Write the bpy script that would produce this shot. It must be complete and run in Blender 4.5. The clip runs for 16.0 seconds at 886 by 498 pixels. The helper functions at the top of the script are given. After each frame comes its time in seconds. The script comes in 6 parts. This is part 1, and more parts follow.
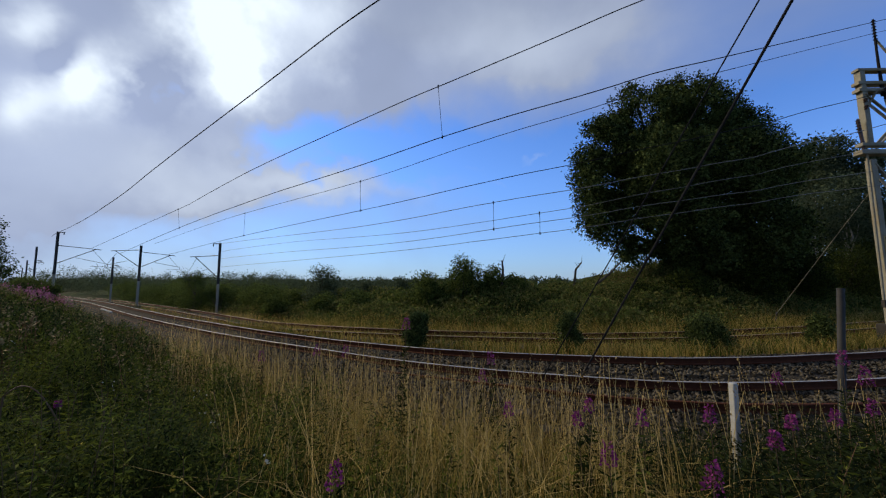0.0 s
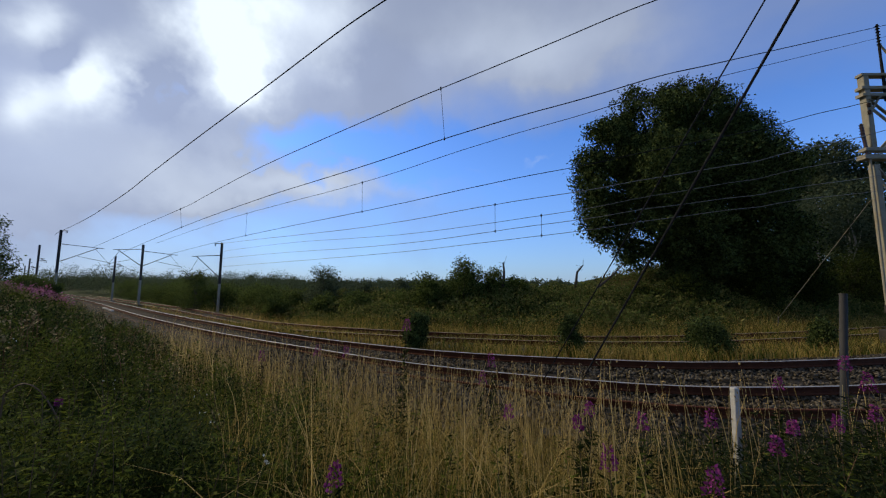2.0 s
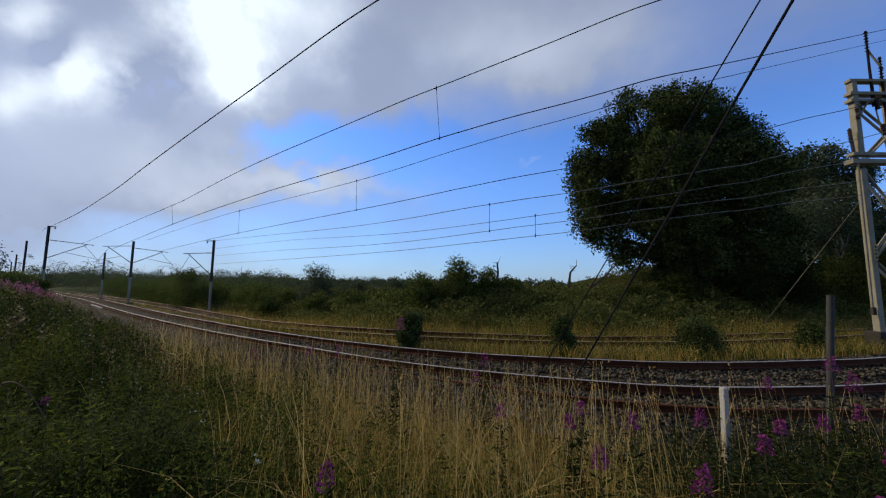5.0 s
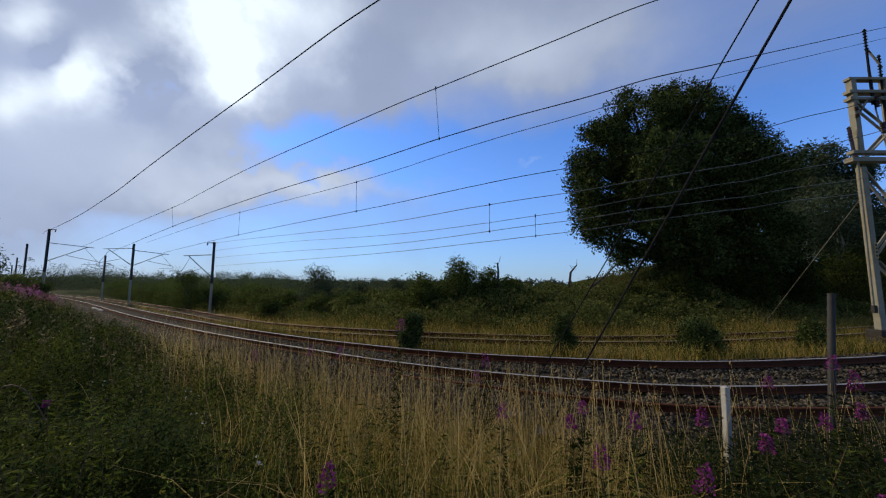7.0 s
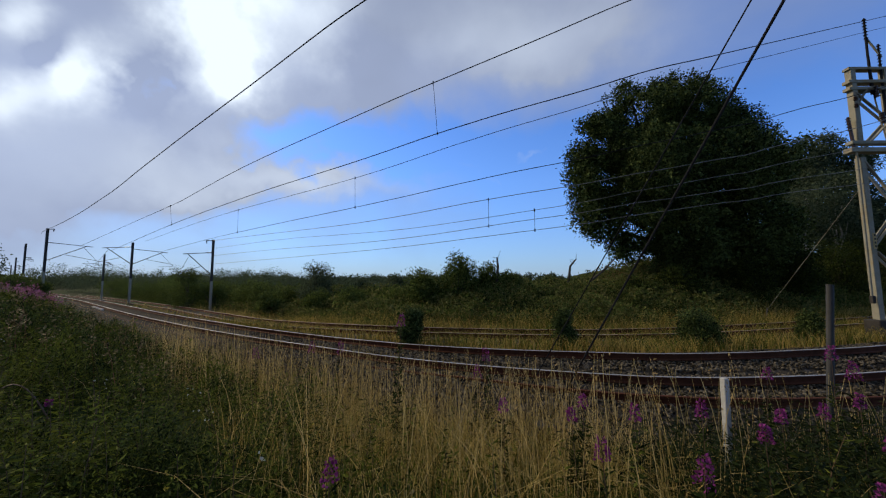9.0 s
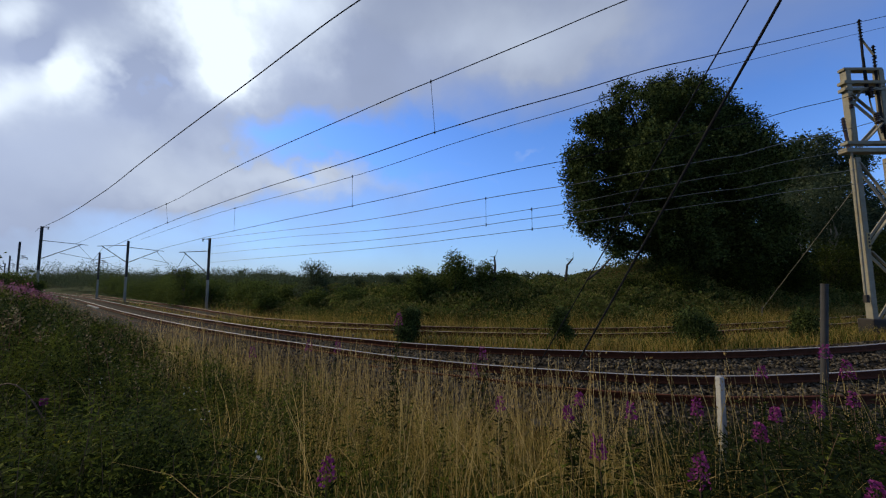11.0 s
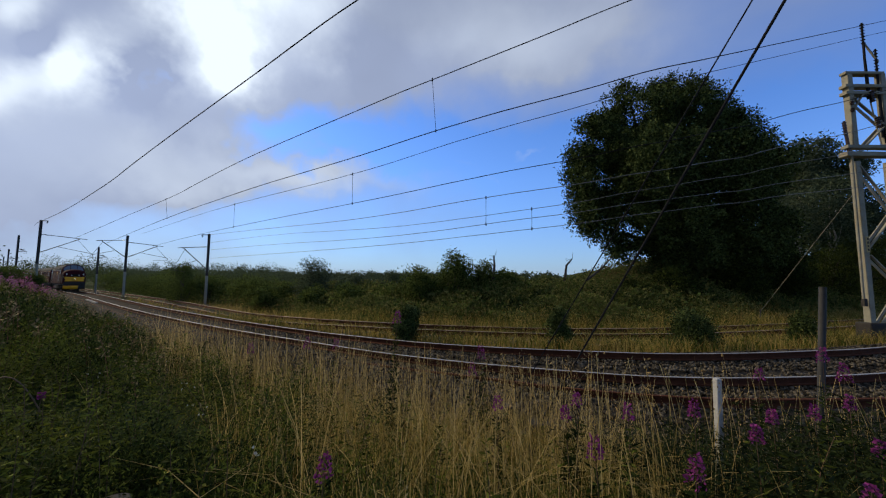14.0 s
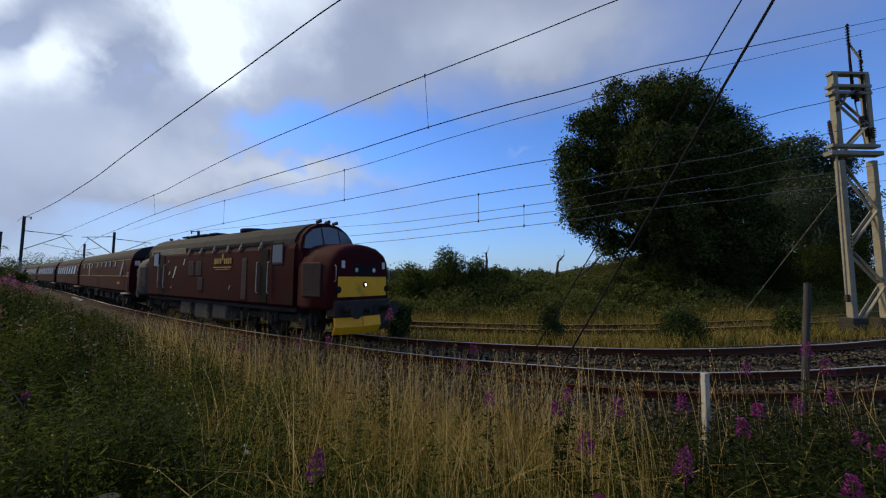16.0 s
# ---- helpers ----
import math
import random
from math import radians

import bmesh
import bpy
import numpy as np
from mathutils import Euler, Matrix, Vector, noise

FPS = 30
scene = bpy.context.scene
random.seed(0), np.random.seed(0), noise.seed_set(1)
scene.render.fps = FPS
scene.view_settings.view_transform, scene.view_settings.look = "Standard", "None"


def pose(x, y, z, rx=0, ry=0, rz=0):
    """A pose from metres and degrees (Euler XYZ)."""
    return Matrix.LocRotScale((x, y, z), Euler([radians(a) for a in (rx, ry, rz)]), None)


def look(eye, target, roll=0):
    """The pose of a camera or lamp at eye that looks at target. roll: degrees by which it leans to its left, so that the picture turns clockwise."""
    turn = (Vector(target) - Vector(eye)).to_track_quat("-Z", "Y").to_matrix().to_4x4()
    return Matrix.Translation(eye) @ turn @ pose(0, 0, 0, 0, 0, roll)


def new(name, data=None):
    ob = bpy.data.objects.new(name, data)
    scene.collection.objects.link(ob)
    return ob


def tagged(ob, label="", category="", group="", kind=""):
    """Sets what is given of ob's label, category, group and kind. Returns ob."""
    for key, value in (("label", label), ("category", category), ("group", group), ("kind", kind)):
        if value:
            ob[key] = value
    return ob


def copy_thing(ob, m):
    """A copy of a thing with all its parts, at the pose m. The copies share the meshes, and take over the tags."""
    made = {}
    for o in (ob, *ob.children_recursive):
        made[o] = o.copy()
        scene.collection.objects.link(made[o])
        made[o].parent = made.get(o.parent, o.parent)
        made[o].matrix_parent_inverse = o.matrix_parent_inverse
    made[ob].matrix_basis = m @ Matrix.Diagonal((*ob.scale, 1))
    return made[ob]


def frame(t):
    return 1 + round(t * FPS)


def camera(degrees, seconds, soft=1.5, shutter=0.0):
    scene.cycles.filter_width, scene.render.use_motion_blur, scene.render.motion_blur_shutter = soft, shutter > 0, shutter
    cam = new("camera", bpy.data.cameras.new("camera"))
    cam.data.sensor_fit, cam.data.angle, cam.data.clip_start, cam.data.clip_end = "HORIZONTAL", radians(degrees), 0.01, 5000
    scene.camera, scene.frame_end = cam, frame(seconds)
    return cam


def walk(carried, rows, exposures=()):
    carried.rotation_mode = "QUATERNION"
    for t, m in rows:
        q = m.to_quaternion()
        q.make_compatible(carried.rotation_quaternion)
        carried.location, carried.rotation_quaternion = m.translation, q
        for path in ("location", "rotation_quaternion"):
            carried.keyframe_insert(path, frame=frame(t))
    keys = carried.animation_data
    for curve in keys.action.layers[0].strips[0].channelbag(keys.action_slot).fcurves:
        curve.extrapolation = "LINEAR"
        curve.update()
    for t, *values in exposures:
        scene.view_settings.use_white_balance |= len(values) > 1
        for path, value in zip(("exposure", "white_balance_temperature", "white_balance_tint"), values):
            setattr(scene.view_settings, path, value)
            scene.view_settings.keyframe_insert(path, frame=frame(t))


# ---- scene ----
EYE = (0.0, 0.0, 1.85)
# seconds, turn to the left, tilt up, roll (degrees): held in the hand, standing still
ROWS = [
    (0.0, 1.18, 5.65, -0.15),
    (0.5, 1.31, 6.12, -0.04),
    (1.0, 1.23, 5.89, -0.01),
    (1.5, 1.39, 5.54, 0.23),
    (2.0, 1.38, 5.90, 0.35),
    (2.5, 1.16, 5.64, 0.40),
    (3.0, 0.96, 5.89, 0.50),
    (3.5, 0.73, 5.91, 0.50),
    (4.0, 0.79, 5.96, 0.73),
    (6.5, 0.06, 5.53, 0.57),
    (7.0, 0.51, 5.90, 0.40),
    (7.5, 0.09, 5.67, 0.06),
    (8.0, -0.02, 5.10, -0.01),
    (8.5, 0.53, 5.31, -0.11),
    (9.0, 0.42, 5.17, -0.24),
    (11.5, -0.07, 4.99, -0.09),
    (12.0, 0.01, 5.01, 0.17),
    (12.5, -0.05, 4.87, 0.30),
    (13.0, 0.02, 4.69, 0.23),
    (13.5, -0.08, 4.73, 0.39),
    (14.0, -0.06, 4.79, 0.52),
    (14.5, -0.48, 5.07, 0.51),
    (15.0, -0.75, 4.74, 0.55),
    (15.5, -0.93, 4.30, 0.43),
    (16.0, -1.22, 4.32, 0.44),
]
cam = camera(99.82, 16.0, soft=1.2)
walk(cam, [(t, pose(*EYE, 90 + tilt, 0, turn) @ pose(0, 0, 0, 0, 0, roll)) for t, turn, tilt, roll in ROWS],
     exposures=[(0.0, 0.0), (16.0, 0.0)])

# ---------------------------------------------------------------- light
SUN_AZ, SUN_EL = radians(-64), radians(33)      # from the +y axis to the right; behind thin cloud
SUN_DIR = Vector((math.sin(SUN_AZ) * math.cos(SUN_EL), math.cos(SUN_AZ) * math.cos(SUN_EL), math.sin(SUN_EL)))
sun = new("sun", bpy.data.lights.new("sun", "SUN"))
sun.data.energy, sun.data.angle, sun.data.color = 2.8, radians(12), (1.0, 0.83, 0.57)
sun.matrix_world = look((0, 0, 60), Vector((0, 0, 60)) - SUN_DIR)


def node(tree, kind, **values):
    n = tree.nodes.new(kind)
    for k, v in values.items():
        if k in n.inputs:
            n.inputs[k].default_value = v
    return n


def math_node(tree, op, a, b=0.0, clamp=False):
    n = tree.nodes.new("ShaderNodeMath")
    n.operation, n.use_clamp = op, clamp
    for i, v in enumerate((a, b)):
        if isinstance(v, (int, float)):
            n.inputs[i].default_value = v
        else:
            tree.links.new(v, n.inputs[i])
    return n.outputs[0]


def mix_node(tree, fac, a, b, blend="MIX"):
    n = tree.nodes.new("ShaderNodeMixRGB")
    n.blend_type = blend
    for i, v in enumerate((fac, a, b)):
        if isinstance(v, (int, float)):
            n.inputs[i].default_value = v
        elif isinstance(v, tuple):
            n.inputs[i].default_value = (*v, 1.0)[:4]
        else:
            tree.links.new(v, n.inputs[i])
    return n.outputs[0]


# banks of cloud: slope to the right, slope up, half width, half height, thickness, whiteness
SKY_BRIGHT = [(-0.68, 0.73, 0.13, 0.15, 0.8, 1.15), (-0.62, 0.59, 0.09, 0.08, 0.6, 0.7), (-1.0, 0.57, 0.11, 0.095, 0.8, 1.0), (-1.21, 0.51, 0.10, 0.09, 0.6, 0.6), (-1.23, 0.79, 0.10, 0.075, 0.5, 0.6), (-0.45, 0.74, 0.18, 0.16, 0.8, 0.45)]
SKY_GREY = [(-0.25, 0.63, 0.18, 0.12, 0.8, -0.1), (-1.12, 0.34, 0.31, 0.15, 0.8, 0.12), (-0.73, 0.31, 0.21, 0.09, 0.6, 0.25), (-0.37, 0.27, 0.27, 0.045, 0.6, 0.3), (0.21, 0.36, 0.13, 0.02, 0.6, 0.35), (0.13, 0.30, 0.11, 0.022, 0.5, 0.25), (0.25, 0.71, 0.32, 0.13, 0.6, 0.2)]
SKY_CLEAR = [(-0.31, 0.38, 0.27, 0.08, -1.0, 0), (-0.50, 0.43, 0.10, 0.05, -0.5, 0), (0.32, 0.33, 0.46, 0.11, -0.9, 0), (1.06, 0.44, 0.23, 0.13, -0.6, 0), (-1.13, 0.66, 0.07, 0.055, -0.5, -0.3), (-0.84, 0.54, 0.05, 0.085, -0.5, -0.3)]


def make_sky():
    world = bpy.data.worlds.new("sky")
    scene.world = world
    world.use_nodes = True
    t = world.node_tree
    t.nodes.clear()
    out = t.nodes.new("ShaderNodeOutputWorld")
    back = t.nodes.new("ShaderNodeBackground")
    t.links.new(back.outputs[0], out.inputs[0])
    back.inputs["Strength"].default_value = 1.0
    sky = t.nodes.new("ShaderNodeTexSky")
    sky.sky_type, sky.sun_disc = "NISHITA", False
    sky.sun_elevation, sky.sun_rotation = SUN_EL, SUN_AZ
    sky.air_density, sky.dust_density, sky.ozone_density = 1.0, 0.6, 3.0
    co = t.nodes.new("ShaderNodeTexCoord")
    sep = t.nodes.new("ShaderNodeSeparateXYZ")
    t.links.new(co.outputs["Generated"], sep.inputs[0])
    x, y, z = sep.outputs
    zc = math_node(t, "MAXIMUM", z, 0.0)
    comb = t.nodes.new("ShaderNodeCombineXYZ")
    t.links.new(math_node(t, "ADD", x, 2.3), comb.inputs[0])
    t.links.new(math_node(t, "MULTIPLY", y, 0.7), comb.inputs[1])
    t.links.new(math_node(t, "MULTIPLY", z, 1.7), comb.inputs[2])
    n1 = node(t, "ShaderNodeTexNoise", Scale=2.6, Detail=4.0, Roughness=0.5, Distortion=0.2)
    n2 = node(t, "ShaderNodeTexNoise", Scale=4.2, Detail=3.0, Roughness=0.45, Distortion=0.15)
    n3 = node(t, "ShaderNodeTexNoise", Scale=2.2, Detail=3.0, Roughness=0.45)
    for n in (n1, n2, n3):
        t.links.new(comb.outputs[0], n.inputs["Vector"])
    # slopes of the view of the sky over the line, ruffled so that no cloud has a clean edge
    warp = node(t, "ShaderNodeTexNoise", Scale=5.5, Detail=5.0, Roughness=0.55)
    t.links.new(co.outputs["Generated"], warp.inputs["Vector"])
    parts = t.nodes.new("ShaderNodeSeparateColor")
    t.links.new(warp.outputs["Color"], parts.inputs[0])
    ahead = math_node(t, "MAXIMUM", y, 0.04)
    u = math_node(t, "ADD", math_node(t, "DIVIDE", x, ahead), math_node(t, "MULTIPLY", math_node(t, "SUBTRACT", parts.outputs[0], 0.5), 0.42))
    v = math_node(t, "ADD", math_node(t, "DIVIDE", z, ahead), math_node(t, "MULTIPLY", math_node(t, "SUBTRACT", parts.outputs[1], 0.5), 0.30))

    def bank(u0, v0, su, sv):
        a = math_node(t, "MULTIPLY", math_node(t, "SUBTRACT", u, u0), 1 / su)
        b = math_node(t, "MULTIPLY", math_node(t, "SUBTRACT", v, v0), 1 / sv)
        r2 = math_node(t, "ADD", math_node(t, "MULTIPLY", a, a), math_node(t, "MULTIPLY", b, b))
        return math_node(t, "EXPONENT", math_node(t, "MULTIPLY", r2, -1.0))
    # cloud high up and to the left, a clear belt low in the middle, thin veil high on the right
    bias = math_node(t, "ADD", math_node(t, "MULTIPLY", math_node(t, "SUBTRACT", zc, 0.30), 2.0), math_node(t, "ADD", math_node(t, "MULTIPLY", x, -0.45), math_node(t, "MULTIPLY", math_node(t, "MAXIMUM", math_node(t, "MULTIPLY", x, -1.0), 0.0), 0.9)))
    dens = math_node(t, "ADD", math_node(t, "MULTIPLY", math_node(t, "SUBTRACT", n1.outputs[0], 0.5), 1.3), bias)
    white = None
    for spots in (SKY_BRIGHT, SKY_GREY, SKY_CLEAR):
        for u0, v0, su, sv, c, w in spots:
            g = bank(u0, v0, su, sv)
            dens = math_node(t, "ADD", dens, math_node(t, "MULTIPLY", g, c))
            if w:
                g = math_node(t, "MULTIPLY", g, w)
                white = g if white is None else math_node(t, "ADD", white, g)
    soft = math_node(t, "MULTIPLY", math_node(t, "ADD", dens, 0.42), 0.95, clamp=True)
    cover = math_node(t, "POWER", soft, 1.25)
    # cloud is palest round the hidden sun
    dot = t.nodes.new("ShaderNodeVectorMath")
    dot.operation = "DOT_PRODUCT"
    t.links.new(co.outputs["Generated"], dot.inputs[0])
    dot.inputs[1].default_value = (-0.50, 0.70, 0.51)     # the thinnest cloud
    wide = math_node(t, "POWER", math_node(t, "ADD", math_node(t, "MULTIPLY", dot.outputs["Value"], 0.5), 0.5), 1.3)
    thick = math_node(t, "ADD", math_node(t, "MULTIPLY", n2.outputs[0], 1.6), 0.42)
    bright = math_node(t, "MULTIPLY", white, thick, clamp=True)
    veil = math_node(t, "MULTIPLY", math_node(t, "SUBTRACT", n3.outputs[0], 0.35), 2.2, clamp=True)
    grey = mix_node(t, veil, (0.30, 0.36, 0.52), (0.43, 0.52, 0.76))
    grey = mix_node(t, wide, (0.12, 0.14, 0.20), grey)
    cloud = mix_node(t, bright, grey, (0.92, 1.03, 1.16))
    fade = math_node(t, "ADD", math_node(t, "MULTIPLY", zc, 1.0), 0.74)
    fade = math_node(t, "MINIMUM", fade, 1.0)
    blue = mix_node(t, 1.0, sky.outputs[0], (0.086, 0.130, 0.205), "MULTIPLY")
    low = t.nodes.new("ShaderNodeVectorMath")
    low.operation = "SCALE"
    t.links.new(blue, low.inputs[0])
    t.links.new(fade, low.inputs["Scale"])
    # pale haze towards the horizon
    haze = math_node(t, "MULTIPLY", math_node(t, "POWER", math_node(t, "SUBTRACT", 1.0, zc), 7.0), 0.45)
    clear = mix_node(t, haze, low.outputs[0], (0.45, 0.56, 0.80))
    col = mix_node(t, cover, clear, cloud)
    t.links.new(col, back.inputs["Color"])


make_sky()

# ---------------------------------------------------------------- materials
MATS = {}


def material(name, dark, light, scale=8.0, rough=0.8, bump=0.3, fine=6.0, metal=0.0, vary=0.0, island=0.0, rust=None, sheen=0.0, trans=0.0, dirt=None):
    """Two-scale noise between two colours, with relief; vary: by object, island: by joined piece; rust: a third, patchy colour."""
    if name in MATS:
        return MATS[name]
    m = bpy.data.materials.new(name)
    m.use_nodes = True
    t = m.node_tree
    p = t.nodes["Principled BSDF"]
    co = t.nodes.new("ShaderNodeTexCoord")
    a = node(t, "ShaderNodeTexNoise", Scale=scale, Detail=4.0, Roughness=0.6)
    b = node(t, "ShaderNodeTexNoise", Scale=scale * fine, Detail=3.0, Roughness=0.6)
    for n in (a, b):
        t.links.new(co.outputs["Object"], n.inputs["Vector"])
    f = math_node(t, "ADD", math_node(t, "MULTIPLY", a.outputs[0], 1.3), math_node(t, "MULTIPLY", b.outputs[0], 0.7))
    f = math_node(t, "SUBTRACT", f, 0.5, clamp=True)
    if vary:
        o = t.nodes.new("ShaderNodeObjectInfo")
        f = math_node(t, "ADD", f, math_node(t, "MULTIPLY", math_node(t, "SUBTRACT", o.outputs["Random"], 0.5), vary), clamp=True)
    if island:
        g = t.nodes.new("ShaderNodeNewGeometry")
        f = math_node(t, "ADD", f, math_node(t, "MULTIPLY", math_node(t, "SUBTRACT", g.outputs["Random Per Island"], 0.5), island), clamp=True)
    col = mix_node(t, f, dark, light)
    if rust:
        r = node(t, "ShaderNodeTexNoise", Scale=scale * 0.37, Detail=6.0, Roughness=0.7)
        t.links.new(co.outputs["Object"], r.inputs["Vector"])
        k = math_node(t, "MULTIPLY", math_node(t, "SUBTRACT", r.outputs[0], 0.52), 7.0, clamp=True)
        col = mix_node(t, k, col, rust)
    t.links.new(col, p.inputs["Base Color"])
    p.inputs["Roughness"].default_value, p.inputs["Metallic"].default_value = rough, metal
    p.inputs["Specular IOR Level"].default_value = 0.3 if rough < 0.8 else 0.1
    if trans:
        p.inputs["Specular IOR Level"].default_value, p.inputs["Roughness"].default_value = 0.1, 0.85
        tr = t.nodes.new("ShaderNodeBsdfTranslucent")
        t.links.new(col, tr.inputs[0])
        mx = t.nodes.new("ShaderNodeMixShader")
        mx.inputs[0].default_value = trans
        t.links.new(p.outputs[0], mx.inputs[1])
        t.links.new(tr.outputs[0], mx.inputs[2])
        t.links.new(mx.outputs[0], t.nodes["Material Output"].inputs[0])
    if bump:
        bn = t.nodes.new("ShaderNodeBump")
        bn.inputs["Strength"].default_value, bn.inputs["Distance"].default_value = bump, 0.02
        t.links.new(f, bn.inputs["Height"])
        t.links.new(bn.outputs[0], p.inputs["Normal"])
    MATS[name] = m
    return m


def glow_material(name, colour, strength):
    m = bpy.data.materials.new(name)
    m.use_nodes = True
    p = m.node_tree.nodes["Principled BSDF"]
    p.inputs["Base Color"].default_value = (*colour, 1)
    p.inputs["Emission Color"].default_value = (*colour, 1)
    p.inputs["Emission Strength"].default_value = strength
    return m


def glass_material(name, colour, rough=0.05):
    m = bpy.data.materials.new(name)
    m.use_nodes = True
    p = m.node_tree.nodes["Principled BSDF"]
    p.inputs["Base Color"].default_value = (*colour, 1)
    p.inputs["Roughness"].default_value = rough
    p.inputs["Specular IOR Level"].default_value = 0.8
    return m


STEEL_DARK = material("weathered galvanised steel", (0.022, 0.022, 0.022), (0.065, 0.062, 0.058), 3.0, 0.7, 0.1, metal=0.1)
STEEL_PALE = material("pale galvanised steel", (0.16, 0.15, 0.112), (0.32, 0.30, 0.23), 2.0, 0.7, 0.15, rust=(0.24, 0.18, 0.09))
WIRE = material("dark copper wire", (0.008, 0.008, 0.009), (0.022, 0.022, 0.024), 5.0, 0.8, 0.0)
WIRE_PALE = material("pale hard-drawn wire", (0.09, 0.09, 0.085), (0.19, 0.19, 0.17), 5.0, 0.6, 0.0)
CERAMIC = material("brown ceramic", (0.03, 0.02, 0.02), (0.08, 0.05, 0.04), 6.0, 0.25, 0.0)
RUST = material("rusty rail steel", (0.040, 0.013, 0.007), (0.100, 0.036, 0.016), 6.0, 0.85, 0.4)
RAIL_TOP = material("polished rail head", (0.22, 0.21, 0.20), (0.36, 0.35, 0.34), 2.0, 0.6, 0.05, metal=0.3)
RUST_TOP = material("dull rail head", (0.20, 0.15, 0.10), (0.38, 0.30, 0.22), 3.0, 0.6, 0.2, metal=0.3)
SLEEPER = material("grimy concrete", (0.055, 0.047, 0.038), (0.14, 0.122, 0.10), 4.0, 0.9, 0.5, vary=0.5)
BALLAST = material("grey granite ballast", (0.014, 0.012, 0.008), (0.120, 0.102, 0.074), 5.0, 0.95, 0.5, island=1.5)
CONCRETE = material("weathered white concrete", (0.27, 0.265, 0.245), (0.50, 0.49, 0.46), 9.0, 0.85, 0.4, rust=(0.40, 0.38, 0.30))


# ---------------------------------------------------------------- building helpers
def mesh_from(name, verts, faces, *mats):
    me = bpy.data.meshes.new(name)
    me.from_pydata([tuple(v) for v in verts], [], [tuple(int(i) for i in f) for f in faces])
    for m in mats:
        me.materials.append(m)
    return me


def quads_mesh(name, verts, k, mat, smooth=False):
    """verts: (n, k, 3) with k = 4: one quad for each row of verts; k = 6: two quads in a strip, and so on."""
    v = np.asarray(verts, dtype=np.float32)
    n = v.shape[0]
    strips = k // 2 - 1
    base = (np.arange(n) * k)[:, None, None]
    s = (np.arange(strips) * 2)[None, :, None]
    loops = (base + s + np.array([0, 1, 3, 2])[None, None, :]).reshape(-1)
    me = bpy.data.meshes.new(name)
    me.vertices.add(n * k)
    me.vertices.foreach_set("co", v.reshape(-1))
    me.loops.add(loops.size)
    me.loops.foreach_set("vertex_index", loops.astype(np.int32))
    me.polygons.add(loops.size // 4)
    me.polygons.foreach_set("loop_start", (np.arange(loops.size // 4) * 4).astype(np.int32))
    me.update(calc_edges=True)
    me.materials.append(mat)
    if smooth:
        me.polygons.foreach_set("use_smooth", np.ones(len(me.polygons), dtype=bool))
    return me


def part(name, bm, mat, parent, label=""):
    """One mesh object under a thing or under a part."""
    me = bpy.data.meshes.new(name)
    bm.to_mesh(me)
    bm.free()
    me.materials.append(mat)
    ob = new(name, me)
    ob.parent = parent
    return tagged(ob, label)


def thing(name, label, category, group="", kind="", at=None):
    ob = new(name)
    ob.empty_display_size = 0.2
    if at is not None:
        ob.matrix_basis = at
    return tagged(ob, label, category, group, kind)


def box(bm, c, size, bevel=0.0, m=None):
    r = bmesh.ops.create_cube(bm, size=1.0)
    vs = r["verts"]
    for v in vs:
        v.co = Vector((c[0] + v.co.x * size[0], c[1] + v.co.y * size[1], c[2] + v.co.z * size[2]))
    if bevel:
        es = list({e for v in vs for e in v.link_edges})
        r = bmesh.ops.bevel(bm, geom=es, offset=bevel, segments=2, affect="EDGES", profile=0.5)
        vs = list({v for f in r["faces"] for v in f.verts} | {v for v in vs if v.is_valid})
    if m is not None:
        bmesh.ops.transform(bm, matrix=m, verts=vs)
    return vs


def rod(bm, a, b, r, seg=8, r2=None):
    a, b = Vector(a), Vector(b)
    d = b - a
    m = Matrix.Translation((a + b) / 2) @ d.to_track_quat("Z", "Y").to_matrix().to_4x4()
    bmesh.ops.create_cone(bm, cap_ends=True, segments=seg, radius1=r, radius2=r if r2 is None else r2, depth=d.length, matrix=m)


def bar(bm, a, b, w, h):
    """A rectangular bar from a to b."""
    a, b = Vector(a), Vector(b)
    d = b - a
    m = Matrix.Translation((a + b) / 2) @ d.to_track_quat("Z", "Y").to_matrix().to_4x4()
    box(bm, (0, 0, 0), (w, h, d.length), 0, m)


def extrude(bm, outline, y0, y1):
    """A closed outline of (x, z), swept along y."""
    a = [bm.verts.new((x, y0, z)) for x, z in outline]
    b = [bm.verts.new((x, y1, z)) for x, z in outline]
    n = len(a)
    for i in range(n):
        bm.faces.new((a[i], a[(i + 1) % n], b[(i + 1) % n], b[i]))
    bm.faces.new(a[::-1])
    bm.faces.new(b)
    return a, b


def smooth_path(points, per=12):
    """A Catmull-Rom line through points."""
    p = np.array(points, dtype=float)
    p = np.vstack([2 * p[0] - p[1], p, 2 * p[-1] - p[-2]])
    out = []
    for i in range(1, len(p) - 2):
        u = np.linspace(0, 1, per, endpoint=False)[:, None]
        a, b, c, d = p[i - 1], p[i], p[i + 1], p[i + 2]
        out.append(0.5 * (2 * b + (c - a) * u + (2 * a - 5 * b + 4 * c - d) * u**2 + (3 * b - a - 3 * c + d) * u**3))
    return np.vstack(out + [p[-2][None]])


def resample(line, step):
    s = np.concatenate([[0], np.cumsum(np.linalg.norm(np.diff(line, axis=0), axis=1))])
    t = np.arange(0, s[-1], step)
    return np.stack([np.interp(t, s, line[:, i]) for i in range(line.shape[1])], 1)


